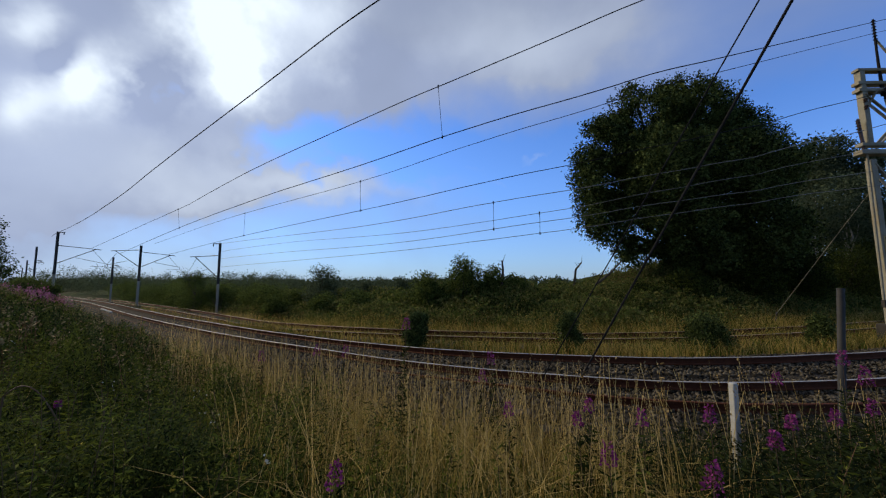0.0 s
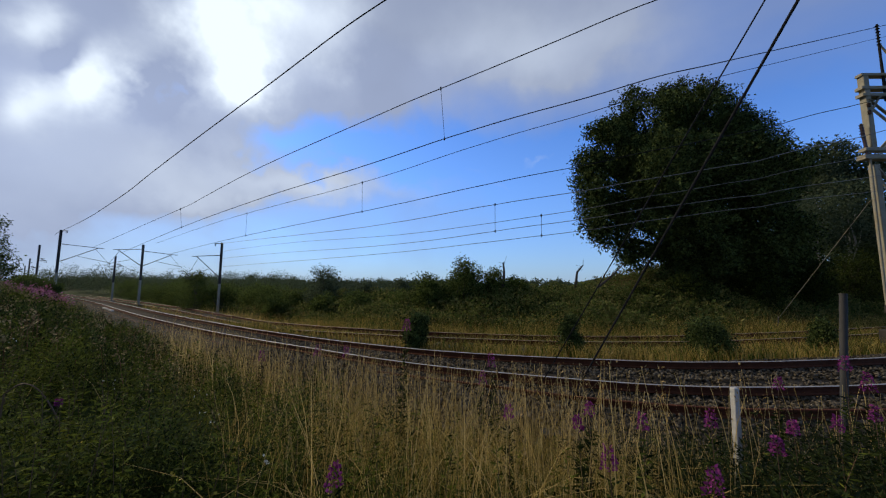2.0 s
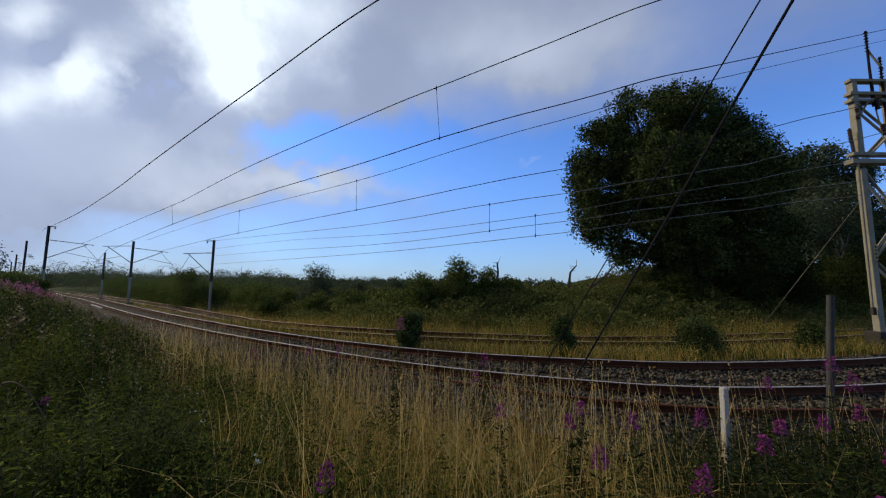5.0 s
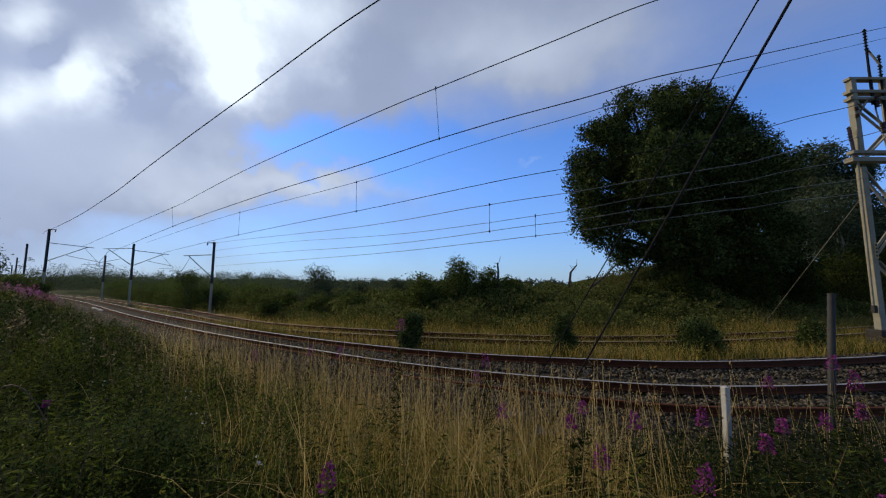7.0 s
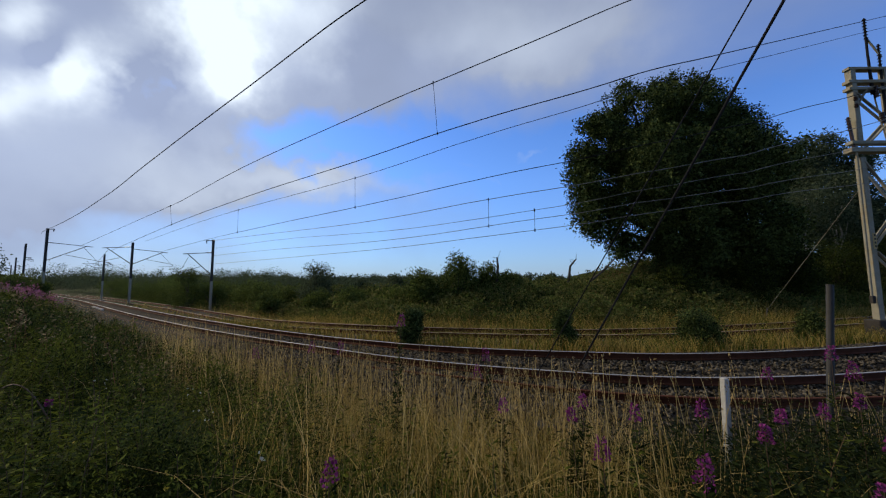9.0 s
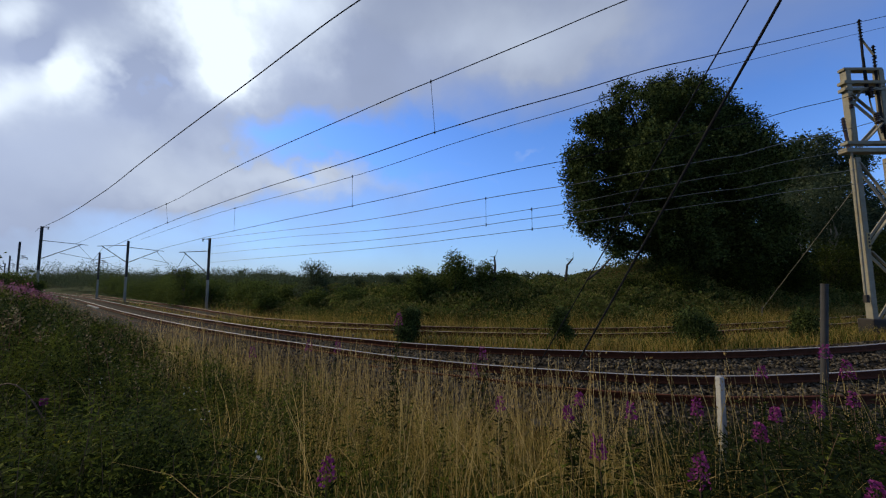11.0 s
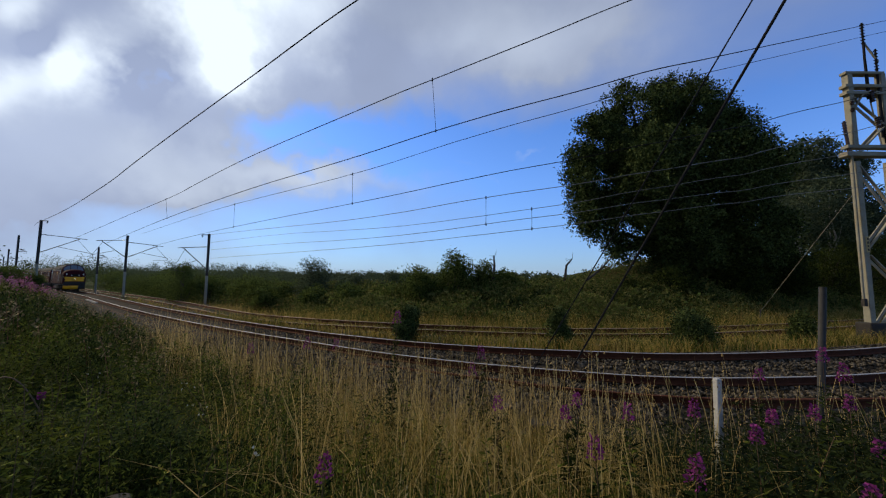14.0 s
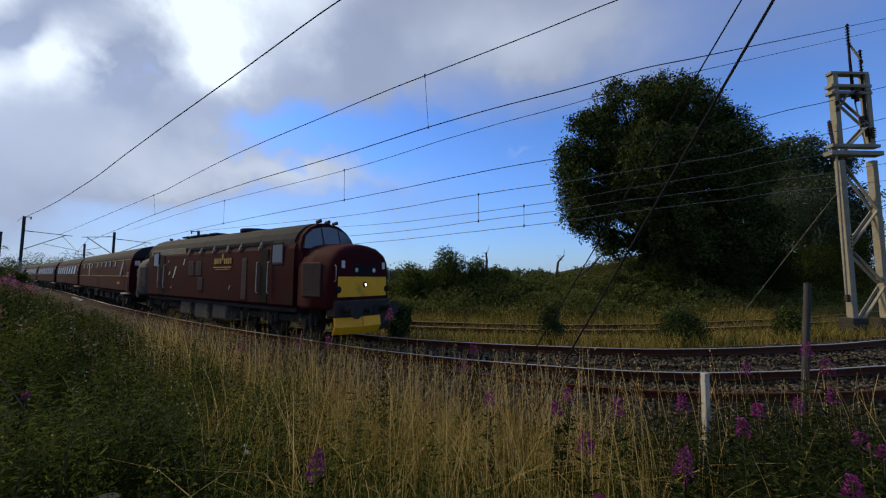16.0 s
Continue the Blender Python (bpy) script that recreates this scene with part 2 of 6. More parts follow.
def normals(line):
    d = np.gradient(line, axis=0)
    d /= np.linalg.norm(d, axis=1)[:, None]
    return np.stack([-d[:, 1], d[:, 0]], 1)       # to the left of the way: away from the camera


def smoothstep(a, b, x):
    u = np.clip((np.asarray(x, dtype=float) - a) / (b - a), 0, 1)
    return u * u * (3 - 2 * u)

# ---------------------------------------------------------------- the lines of the two tracks
MAIN = resample(smooth_path([(-560, 387.75), (-300, 231.00), (-130, 112.20), (-80, 74.66), (-46.2, 47.27), (-36.2, 38.86), (-20.0, 24.67), (-11.4, 17.57), (-6.9, 14.19),
                             (-2.4, 11.22), (0.0, 9.98), (2.3, 9.20), (4.9, 8.66), (7.3, 8.75), (9.6, 9.16), (13.0, 10.05), (24, 14.2), (60, 32.0)]), 0.25)
SIDE = resample(smooth_path([(-130, 117.97), (-77.2, 77.6), (-33.3, 41.9), (-17.2, 27.6), (-10.3, 21.3), (-6.0, 17.41), (-2.6, 15.59), (2.0, 14.48), (5.2, 14.19), (8.8, 14.60), (11.8, 15.38), (16.3, 16.85), (21.5, 18.9), (27.0, 21.4), (60, 38.0)]), 0.25)
GAUGE = 1.5


def track_offset(x, y, line):
    """Signed distance from a track's line: positive beyond it, as seen from the camera."""
    x, y = np.asarray(x, float), np.asarray(y, float)
    sh = x.shape
    q = np.stack([x.ravel(), y.ravel()], 1)
    use = line[::3]
    nn = normals(use)
    out = np.empty(len(q))
    for i in range(0, len(q), 4000):
        w = q[i:i + 4000]
        d2 = ((w[:, None, :] - use[None, :, :])**2).sum(2)
        j = d2.argmin(1)
        side = ((w - use[j]) * nn[j]).sum(1)
        out[i:i + 4000] = np.sqrt(d2[np.arange(len(w)), j]) * np.sign(side)
    return out.reshape(sh)


def cant(x):
    return 0.1 * np.clip((np.asarray(x, float) + 4) / 8, 0, 1)


def side_level(x):
    return -0.35 * (1 - smoothstep(-13, -3, x))


def lumps(x, y, s, k=0.0):
    return (np.sin(x * s + 1.3 + k) * np.cos(y * s * 1.21 + 0.7 * k) + 0.6 * np.sin(x * s * 2.3 + y * s * 1.9 + k) + 0.4 * np.cos(x * s * 4.1 - y * s * 3.7 + 2 * k)) / 2


def ground_height(x, y):
    x, y = np.asarray(x, float), np.asarray(y, float)
    d, d2 = track_offset(x, y, MAIN), track_offset(x, y, SIDE)
    u = -d
    c = cant(x)
    # near side: ballast, shoulder, ditch, then the bank on which the camera stands
    near = -0.205 - c * np.clip(u / 0.75, 0, 1.4) - 0.30 * smoothstep(1.7, 3.0, u)
    bank = 0.25 + 0.95 * smoothstep(3, 16, -x) * smoothstep(0, 11, y) + 0.06 * lumps(x, y, 0.9)
    near = near + (bank - near) * smoothstep(3.1 - 0.9 * smoothstep(2, 12, -x), 8.0, u)
    # far side: ballast, the grassy strip, the siding, then the far bank
    mid = -0.205 + c * np.clip(d / 0.75, 0, 1.2) - 0.22 * smoothstep(1.6, 3.2, d)
    top = 0.8 + 0.5 * smoothstep(-12, 4, x) + 2.0 * smoothstep(8.5, 19, x) + 0.25 * lumps(x, y, 0.35, 2.0)
    mid = mid + side_level(x) * smoothstep(1.6, 3.0, d)
    far = mid + (top - mid) * smoothstep(2.0, 9.5, d2)
    far = far - (far - 0.6) * smoothstep(24, 62, d)
    return np.where(u > 0, near, far)


# ---------------------------------------------------------------- ground
def ground_material():
    m = bpy.data.materials.new("soil, dry grass and ballast")
    m.use_nodes = True
    t = m.node_tree
    p = t.nodes["Principled BSDF"]
    co = t.nodes.new("ShaderNodeTexCoord")
    at = t.nodes.new("ShaderNodeAttribute")
    at.attribute_name = "stony"
    a = node(t, "ShaderNodeTexNoise", Scale=0.35, Detail=6.0, Roughness=0.65)
    b = node(t, "ShaderNodeTexNoise", Scale=9.0, Detail=5.0, Roughness=0.7)
    v = node(t, "ShaderNodeTexVoronoi", Scale=17.0)
    for n in (a, b, v):
        t.links.new(co.outputs["Object"], n.inputs["Vector"])
    k = math_node(t, "MULTIPLY", math_node(t, "SUBTRACT", a.outputs[0], 0.64), 4.5, clamp=True)
    green = mix_node(t, b.outputs[0], (0.007, 0.013, 0.003), (0.036, 0.054, 0.011))
    straw = mix_node(t, b.outputs[0], (0.055, 0.036, 0.012), (0.25, 0.175, 0.060))
    soil = mix_node(t, k, green, straw)
    stone = mix_node(t, v.outputs["Color"], (0.014, 0.012, 0.008), (0.080, 0.068, 0.048))
    gap = math_node(t, "MULTIPLY", v.outputs["Distance"], 14.0, clamp=True)
    stone = mix_node(t, math_node(t, "MULTIPLY", gap, 0.5), stone, (0.035, 0.030, 0.024))
    dry = t.nodes.new("ShaderNodeAttribute")
    dry.attribute_name = "dry"
    soil = mix_node(t, dry.outputs["Fac"], soil, straw)
    t.links.new(mix_node(t, at.outputs["Fac"], soil, stone), p.inputs["Base Color"])
    p.inputs["Roughness"].default_value, p.inputs["Specular IOR Level"].default_value = 0.95, 0.05
    bn = t.nodes.new("ShaderNodeBump")
    bn.inputs["Strength"].default_value, bn.inputs["Distance"].default_value = 0.8, 0.05
    t.links.new(b.outputs[0], bn.inputs["Height"])
    t.links.new(bn.outputs[0], p.inputs["Normal"])
    return m


def axis(lo, mid_lo, mid_hi, hi, step):
    mid = np.arange(mid_lo, mid_hi, step)
    n = 60
    a = mid_lo - (mid_lo - lo) * np.linspace(1, 0, n, endpoint=False)**4
    b = mid_hi + (hi - mid_hi) * np.linspace(0, 1, n)**4
    return np.concatenate([a, mid, b])


def build_ground():
    xs, ys = axis(-3500, -34, 34, 3500, 0.4), axis(-600, -4, 46, 4500, 0.4)
    X, Y = np.meshgrid(xs, ys)
    Z = ground_height(X, Y)
    nx, ny = len(xs), len(ys)
    i = (np.arange(ny - 1)[:, None] * nx + np.arange(nx - 1)[None, :]).reshape(-1)
    loops = np.stack([i, i + 1, i + nx + 1, i + nx], 1).reshape(-1)
    me = bpy.data.meshes.new("ground")
    me.vertices.add(nx * ny)
    me.vertices.foreach_set("co", np.stack([X, Y, Z], 2).astype(np.float32).reshape(-1))
    me.loops.add(loops.size)
    me.loops.foreach_set("vertex_index", loops.astype(np.int32))
    me.polygons.add(loops.size // 4)
    me.polygons.foreach_set("loop_start", (np.arange(loops.size // 4) * 4).astype(np.int32))
    me.update(calc_edges=True)
    d = track_offset(X, Y, MAIN)
    stony = (1 - smoothstep(2.4 - 0.7 * smoothstep(2, 10, -X), 4.3 - 1.5 * smoothstep(2, 10, -X), -d + 0.5 * lumps(X, Y, 1.7))) * (1 - smoothstep(1.45, 2.0, d + 0.2 * lumps(X, Y, 1.1)))
    at = me.attributes.new("stony", "FLOAT", "POINT")
    at.data.foreach_set("value", stony.astype(np.float32).reshape(-1))
    d2 = track_offset(X, Y, SIDE)
    dry = smoothstep(-32, -20, X) * smoothstep(1.5, 2.1, d) * (1 - smoothstep(2.6, 4.4, d2 + 0.6 * lumps(X, Y, 0.7)))
    at = me.attributes.new("dry", "FLOAT", "POINT")
    at.data.foreach_set("value", dry.astype(np.float32).reshape(-1))
    me.polygons.foreach_set("use_smooth", np.ones(len(me.polygons), dtype=bool))
    me.materials.append(ground_material())
    tagged(new("ground", me), "rough lineside ground with weeds and ballast", "ground", kind="structure")


build_ground()

# ---------------------------------------------------------------- tracks
RAIL_SHAPE = [(-0.07, -0.159), (0.07, -0.159), (0.07, -0.145), (0.012, -0.125), (0.010, -0.045), (0.036, -0.035), (0.036, -0.006), (0.028, 0.0),
              (-0.028, 0.0), (-0.036, -0.006), (-0.036, -0.035), (-0.010, -0.045), (-0.012, -0.125), (-0.07, -0.145)]


def sweep(name, line3, nrm, shape, mats, top=None):
    """A rail: the shape (across, up) swept along a 3D line; the faces in top take the second material."""
    n, k = len(line3), len(shape)
    sh = np.array(shape)
    v = line3[:, None, :] + np.concatenate([nrm[:, None, :] * sh[None, :, 0:1], np.broadcast_to(sh[None, :, 1:2], (n, k, 1))], 2)
    faces = []
    for i in range(n - 1):
        for j in range(k):
            faces.append((i * k + j, i * k + (j + 1) % k, (i + 1) * k + (j + 1) % k, (i + 1) * k + j))
    faces += [tuple(range(k))[::-1], tuple(range((n - 1) * k, n * k))]
    me = mesh_from(name, v.reshape(-1, 3), faces, *mats)
    if top is not None:
        for p in me.polygons[:(n - 1) * k]:
            if p.index % k in top:
                p.material_index = 1
    return me


def build_track(name, line, y_sleepers, label, mats, canted=True):
    t = thing(name, label, "railway track", kind="structure")
    nrm = normals(line)
    use = line[::2]
    un = nrm[::2]
    for side in (1, -1):
        p = use + un * side * GAUGE / 2
        z = side * cant(p[:, 0]) if canted else side_level(p[:, 0])
        me = sweep("rail", np.column_stack([p, z]), un, RAIL_SHAPE, mats, top=(6, 7, 8))
        ob = new("rail", me)
        ob.parent = t
        tagged(ob, "long steel rail, shiny on top" if canted else "rust-brown disused rail")
    bm = bmesh.new()
    box(bm, (0, 0, 0), (2.5, 0.26, 0.16), 0.02)
    me = bpy.data.meshes.new("sleeper")
    bm.to_mesh(me)
    bm.free()
    me.materials.append(SLEEPER)
    s = resample(line, 0.65)
    sn = normals(s)
    for p, n in zip(s, sn):
        if y_sleepers[0] < p[0] < y_sleepers[1]:
            ob = new("sleeper", me)
            ob.parent = t
            c = float(cant(p[0])) if canted else 0.0
            ob.matrix_basis = Matrix.Translation((p[0], p[1], (0.0 if canted else float(side_level(p[0])) - 0.09) - 0.159 - 0.135)) @ Matrix.Rotation(math.atan2(n[1], n[0]), 4, "Z") @ Matrix.Rotation(-math.atan2(c, 0.75), 4, "Y")
    return t


build_track("track_1", MAIN, (-48, 30), "main running line with shiny rails on grey ballast", (RUST, RAIL_TOP))
build_track("track_2", SIDE, (-32, 32), "overgrown rusty siding among dry grass", (RUST, RUST_TOP), canted=False)


def build_spare_rail():
    line = resample(smooth_path([(-46.9, 46.2), (-37.05, 37.87), (-20.86, 23.70), (-12.2, 16.55), (-9.5, 14.40), (-4.2, 10.89), (-1.5, 9.24), (0.72, 8.22), (2.2, 7.52), (3.66, 7.05), (5.25, 6.82), (7.7, 6.92), (8.7, 7.10), (14.0, 8.6)]), 0.5)
    me = sweep("spare_rail", np.column_stack([line, np.full(len(line), -0.2)]), normals(line), RAIL_SHAPE, (RUST,))
    tagged(new("spare_rail", me), "discarded rusty rail lying on the ballast shoulder", "rail")


build_spare_rail()

# ---------------------------------------------------------------- train
MAROON = material("maroon coach paint", (0.028, 0.0030, 0.0050), (0.055, 0.0058, 0.0085), 1.3, 0.8, 0.04, rust=(0.026, 0.010, 0.008))
ROOF = material("grimy grey roof paint", (0.014, 0.016, 0.018), (0.038, 0.042, 0.046), 1.6, 0.85, 0.1, rust=(0.030, 0.026, 0.022))
UNDER = material("oily black underframe", (0.012, 0.011, 0.010), (0.040, 0.034, 0.028), 4.0, 0.75, 0.3)
TANK = material("dusty grey tank", (0.06, 0.055, 0.05), (0.14, 0.13, 0.12), 3.0, 0.8, 0.2)
YELLOW = material("warning yellow paint", (0.74, 0.31, 0.004), (0.86, 0.41, 0.008), 2.2, 0.45, 0.05, rust=(0.42, 0.22, 0.02))
GOLD = material("gold lining", (0.42, 0.24, 0.05), (0.60, 0.38, 0.10), 6.0, 0.5, 0.0)
CREAM = material("cream paint", (0.50, 0.47, 0.40), (0.72, 0.69, 0.60), 6.0, 0.6, 0.05)
DARK = material("near-black paint and recess shade", (0.008, 0.007, 0.007), (0.020, 0.016, 0.015), 6.0, 0.8, 0.0)
GRILLE = material("grimed louvre metal", (0.030, 0.018, 0.016), (0.07, 0.045, 0.04), 5.0, 0.7, 0.2)
# The grey-blue sky reflection is put into the base colour.
CAB_GLASS = glass_material("cab glass with painted reflection", (0.10, 0.115, 0.125), 0.06)
COACH_GLASS = glass_material("coach glass", (0.015, 0.014, 0.014), 0.12)
LAMP_ON = glow_material("lit headlight", (1.0, 0.80, 0.55), 5.0)
LAMP_OFF = material("white marker lens", (0.45, 0.44, 0.42), (0.65, 0.64, 0.62), 9.0, 0.3, 0.0)


def loft(bm, rings, cap=True):
    """Joins rings of equal length, each a list of points."""
    vs = [[bm.verts.new(p) for p in r] for r in rings]
    n = len(vs[0])
    for a, b in zip(vs, vs[1:]):
        for i in range(n):
            bm.faces.new((a[i], a[(i + 1) % n], b[(i + 1) % n], b[i]))
    if cap:
        bm.faces.new(vs[0][::-1])
        bm.faces.new(vs[-1])
    bmesh.ops.recalc_face_normals(bm, faces=bm.faces[:])
    return vs


def half_to_ring(half):
    """(y, z) points from the sill up to the crown, mirrored to a closed ring."""
    return [(-y, z) for y, z in half] + [(y, z) for y, z in half[::-1] if y > 0]


def tube(bm, points, r, seg=6):
    for a, b in zip(points, points[1:]):
        rod(bm, a, b, r, seg)


def wheelset(bogie, x, r):
    bm = bmesh.new()
    for y in (-0.72, 0.72):
        m = Matrix.Translation((x, y, r)) @ Matrix.Rotation(math.pi / 2, 4, "X")
        bmesh.ops.create_cone(bm, cap_ends=True, segments=24, radius1=r, radius2=r, depth=0.13, matrix=m)
        m = Matrix.Translation((x, y * 0.93, r)) @ Matrix.Rotation(math.pi / 2, 4, "X")
        bmesh.ops.create_cone(bm, cap_ends=True, segments=24, radius1=r + 0.03, radius2=r + 0.03, depth=0.03, matrix=m)
    rod(bm, (x, -0.95, r), (x, 0.95, r), 0.08, 10)
    return part("wheel", bm, UNDER, bogie)


def bogie(parent, x, axles, r, spread):
    bm = bmesh.new()
    for s in (-1, 1):
        box(bm, (x, s * 1.0, r + 0.12), (2 * spread + 1.1, 0.10, 0.24), 0.03)
        for k in axles:
            box(bm, (x + k, s * 1.07, r), (0.30, 0.16, 0.34), 0.04)
            for dx in (-0.32, 0.32):
                rod(bm, (x + k + dx, s * 1.07, r - 0.05), (x + k + dx, s * 1.07, r + 0.32), 0.09, 10)
        box(bm, (x, s * 1.12, r + 0.34), (1.3, 0.08, 0.14), 0.02)
    box(bm, (x, 0, r + 0.15), (0.7, 2.0, 0.2), 0.03)
    b = part("bogie", bm, UNDER, parent, "oily black bogie frame with springs")
    for k in axles:
        wheelset(b, x + k, r)
    return b


def buffers(parent, x, sgn, z=1.06):
    for y in (-0.87, 0.87):
        bm = bmesh.new()
        rod(bm, (x, y, z), (x + sgn * 0.34, y, z), 0.11, 12)
        rod(bm, (x + sgn * 0.34, y, z), (x + sgn * 0.52, y, z), 0.07, 12)
        rod(bm, (x + sgn * 0.52, y, z), (x + sgn * 0.56, y, z), 0.24, 18)
        part("buffer", bm, UNDER, parent)


def locomotive():
    t = thing("locomotive", "maroon diesel locomotive with noses and half yellow front", "locomotive")
    lower = [(1.28, 1.02), (1.36, 1.12), (1.37, 2.3), (1.355, 2.95), (1.30, 3.12)]
    X = 6.55
    bm = bmesh.new()
    ring = half_to_ring(lower + [(1.1, 3.30), (0.0, 3.34)])
    loft(bm, [[(x, y, z) for y, z in ring] for x in (-X, -X / 2, 0, X / 2, X)])
    part("body", bm, MAROON, t, "maroon bodyside, streaked with grime")
    # roof with rounded shoulders, in panels
    roof = [(1.312, 3.10), (1.27, 3.28), (1.14, 3.50), (0.88, 3.71), (0.48, 3.86), (0.0, 3.92)]
    ring = half_to_ring(roof)
    for x0, x1, mat in ((-X - 0.25, -4.9, ROOF), (-4.88, -0.5, ROOF), (-0.48, 4.2, ROOF), (4.22, X - 0.1, ROOF)):
        bm = bmesh.new()
        loft(bm, [[(x, y, z) for y, z in ring] for x in (x0, x1)])
        part("roof_panel", bm, mat, t, "weathered grey roof panel")
    for x in (-4.2, -3.2, -2.2, -1.2):
        bm = bmesh.new()
        box(bm, (x, 0, 3.93), (0.7, 1.15, 0.09), 0.03)
        part("roof_hatch", bm, ROOF, t)
    bm = bmesh.new()
    rod(bm, (1.8, 0, 3.86), (1.8, 0, 3.97), 0.7, 28)
    part("fan_housing", bm, ROOF, t)
    for s in (-1, 1):
        bm = bmesh.new()
        box(bm, (-4.2, s * 1.315, 3.15), (4.2, 0.03, 0.26), 0.01)
        part("cantrail_panel", bm, STEEL_PALE, t, "bare pale cantrail panel")
        bm = bmesh.new()
        box(bm, (1.55, s * 1.335, 3.23), (7.3, 0.04, 0.05), 0.01)
        part("gutter", bm, ROOF, t)
        for x in (-1.7, -0.5, 0.7, 1.9, 2.9, 4.35):
            bm = bmesh.new()
            bar(bm, (x, s * 1.38, 2.98), (x + 0.16, s * 1.36, 3.22), 0.05, 0.05)
            part("bracket", bm, CREAM, t)
        # lining, lettering stand-ins, paint chips
        bm = bmesh.new()
        for k, w in enumerate((0.16, 0.12, 0.10, 0.10, 0.0, 0.11, 0.14, 0.12, 0.10)):
            if w:
                box(bm, (0.98 + k * 0.165, s * 1.377, 2.62), (w * 0.8, 0.012, 0.22), 0)
        box(bm, (1.62, s * 1.376, 2.78), (0.12, 0.010, 0.26), 0)
        box(bm, (1.6, s * 1.377, 2.38), (1.5, 0.012, 0.04), 0)
        box(bm, (1.6, s * 1.377, 2.30), (1.2, 0.012, 0.025), 0)
        part("lettering", bm, GOLD, t, "gold lettering over gold lines")
        for x, z, w, h in ((-3.9, 2.7, 0.06, 0.10), (-3.75, 2.15, 0.10, 0.16), (-3.1, 2.25, 0.14, 0.42), (-3.25, 2.0, 0.10, 0.16), (-2.1, 2.65, 0.09, 0.26), (-3.45, 1.5, 0.07, 0.09), (2.25, 1.6, 0.05, 0.16)):
            bm = bmesh.new()
            vs = box(bm, (x, s * 1.374, z), (w, 0.008, h), 0)
            for v in vs:
                v.co.x += (v.co.z - z) * 0.5
            part("paint_chip", bm, CREAM, t)
        for x, z, w, h in ((-1.3, 2.35, 0.55, 0.62), (-0.55, 2.35, 0.55, 0.62), (-0.35, 1.7, 0.5, 0.55), (3.35, 1.95, 0.36, 1.5)):
            bm = bmesh.new()
            box(bm, (x, s * 1.368, z), (w, 0.02, h), 0.005)
            for k in range(6):
                box(bm, (x, s * 1.382, z - h / 2 + (k + 0.5) * h / 6), (w * 0.92, 0.02, 0.03), 0)
            part("side_grille", bm, GRILLE, t, "grimed louvred grille")
        for sx in (-1, 1):
            # Flat plate: the shade of the doorway recess is painted near-black.
            bm = bmesh.new()
            box(bm, (sx * 4.7, s * 1.362, 2.06), (0.58, 0.03, 1.85), 0.01)
            door = part("cab_door", bm, DARK, t, "cab doorway plate with recess shade painted on")
            for dx in (-0.37, 0.37):
                bm = bmesh.new()
                tube(bm, [(sx * 4.7 + dx, s * 1.37, 1.45), (sx * 4.7 + dx, s * 1.43, 1.5), (sx * 4.7 + dx, s * 1.43, 2.5), (sx * 4.7 + dx, s * 1.37, 2.55)], 0.018)
                part("handrail", bm, CREAM, door)
            bm = bmesh.new()
            box(bm, (sx * 5.55, s * 1.358, 2.80), (0.62, 0.03, 0.62), 0.02)
            part("cab_side_window", bm, CAB_GLASS, t)
            bm = bmesh.new()
            for dx in (-0.36, 0.36):
                box(bm, (sx * 5.55 + dx, s * 1.366, 2.80), (0.05, 0.03, 0.74), 0.01)
            for dz in (-0.35, 0.35):
                box(bm, (sx * 5.55, s * 1.366, 2.80 + dz), (0.76, 0.03, 0.05), 0.01)
            part("window_frame", bm, ROOF, t)
    for sx in (-1, 1):
        # cab front, sloped back, and three windscreen panes
        cab_ring = half_to_ring([(1.32, 2.3), (1.335, 2.95), (1.29, 3.15), (1.16, 3.42), (0.90, 3.66), (0.5, 3.84), (0.0, 3.90)])
        bm = bmesh.new()
        loft(bm, [[(sx * (X - 0.3), y, z) for y, z in cab_ring], [(sx * (X + 0.50 - (z - 2.7) * 0.33 - 0.10 * y * y), y * 0.97, z - 0.015) for y, z in cab_ring]])
        part("cab_front", bm, MAROON if sx > 0 else ROOF, t)

        def screen_x(y, z):
            return sx * (X + 0.50 - (z - 2.7) * 0.33 - 0.10 * y * y + 0.012)
        for pane in ([(-1.18, 2.96), (-0.42, 2.98), (-0.42, 3.70), (-0.72, 3.63), (-1.05, 3.38)], [(-0.36, 2.98), (0.36, 2.98), (0.36, 3.72), (0.0, 3.76), (-0.36, 3.72)], [(1.18, 2.96), (1.05, 3.38), (0.72, 3.63), (0.42, 3.70), (0.42, 2.98)]):
            bm = bmesh.new()
            a = [bm.verts.new((screen_x(y, z) + sx * 0.012, y, z)) for y, z in pane]
            b = [bm.verts.new((screen_x(y, z) - sx * 0.05, y, z)) for y, z in pane]
            bm.faces.new(a), bm.faces.new(b)
            for i in range(len(a)):
                bm.faces.new((a[i], a[i - 1], b[i - 1], b[i]))
            bmesh.ops.recalc_face_normals(bm, faces=bm.faces[:])
            part("windscreen_pane", bm, CAB_GLASS, t)
        for y in (-0.35, 0.05, 0.42):
            bm = bmesh.new()
            rod(bm, (sx * (X - 0.1), y, 3.80), (sx * (X - 0.1), y, 3.94), 0.05, 8)
            rod(bm, (sx * (X - 0.15), y, 3.94), (sx * (X + 0.08), y, 3.95), 0.05, 10, 0.07)
            part("horn", bm, UNDER, t, "black roof horn")
        # nose: rounded, falling a little to the front
        side = [(1.24, 1.02), (1.32, 1.14), (1.32, 2.25), (1.27, 2.58), (1.10, 2.82), (0.75, 3.00), (0.35, 3.07), (0.0, 3.10)]
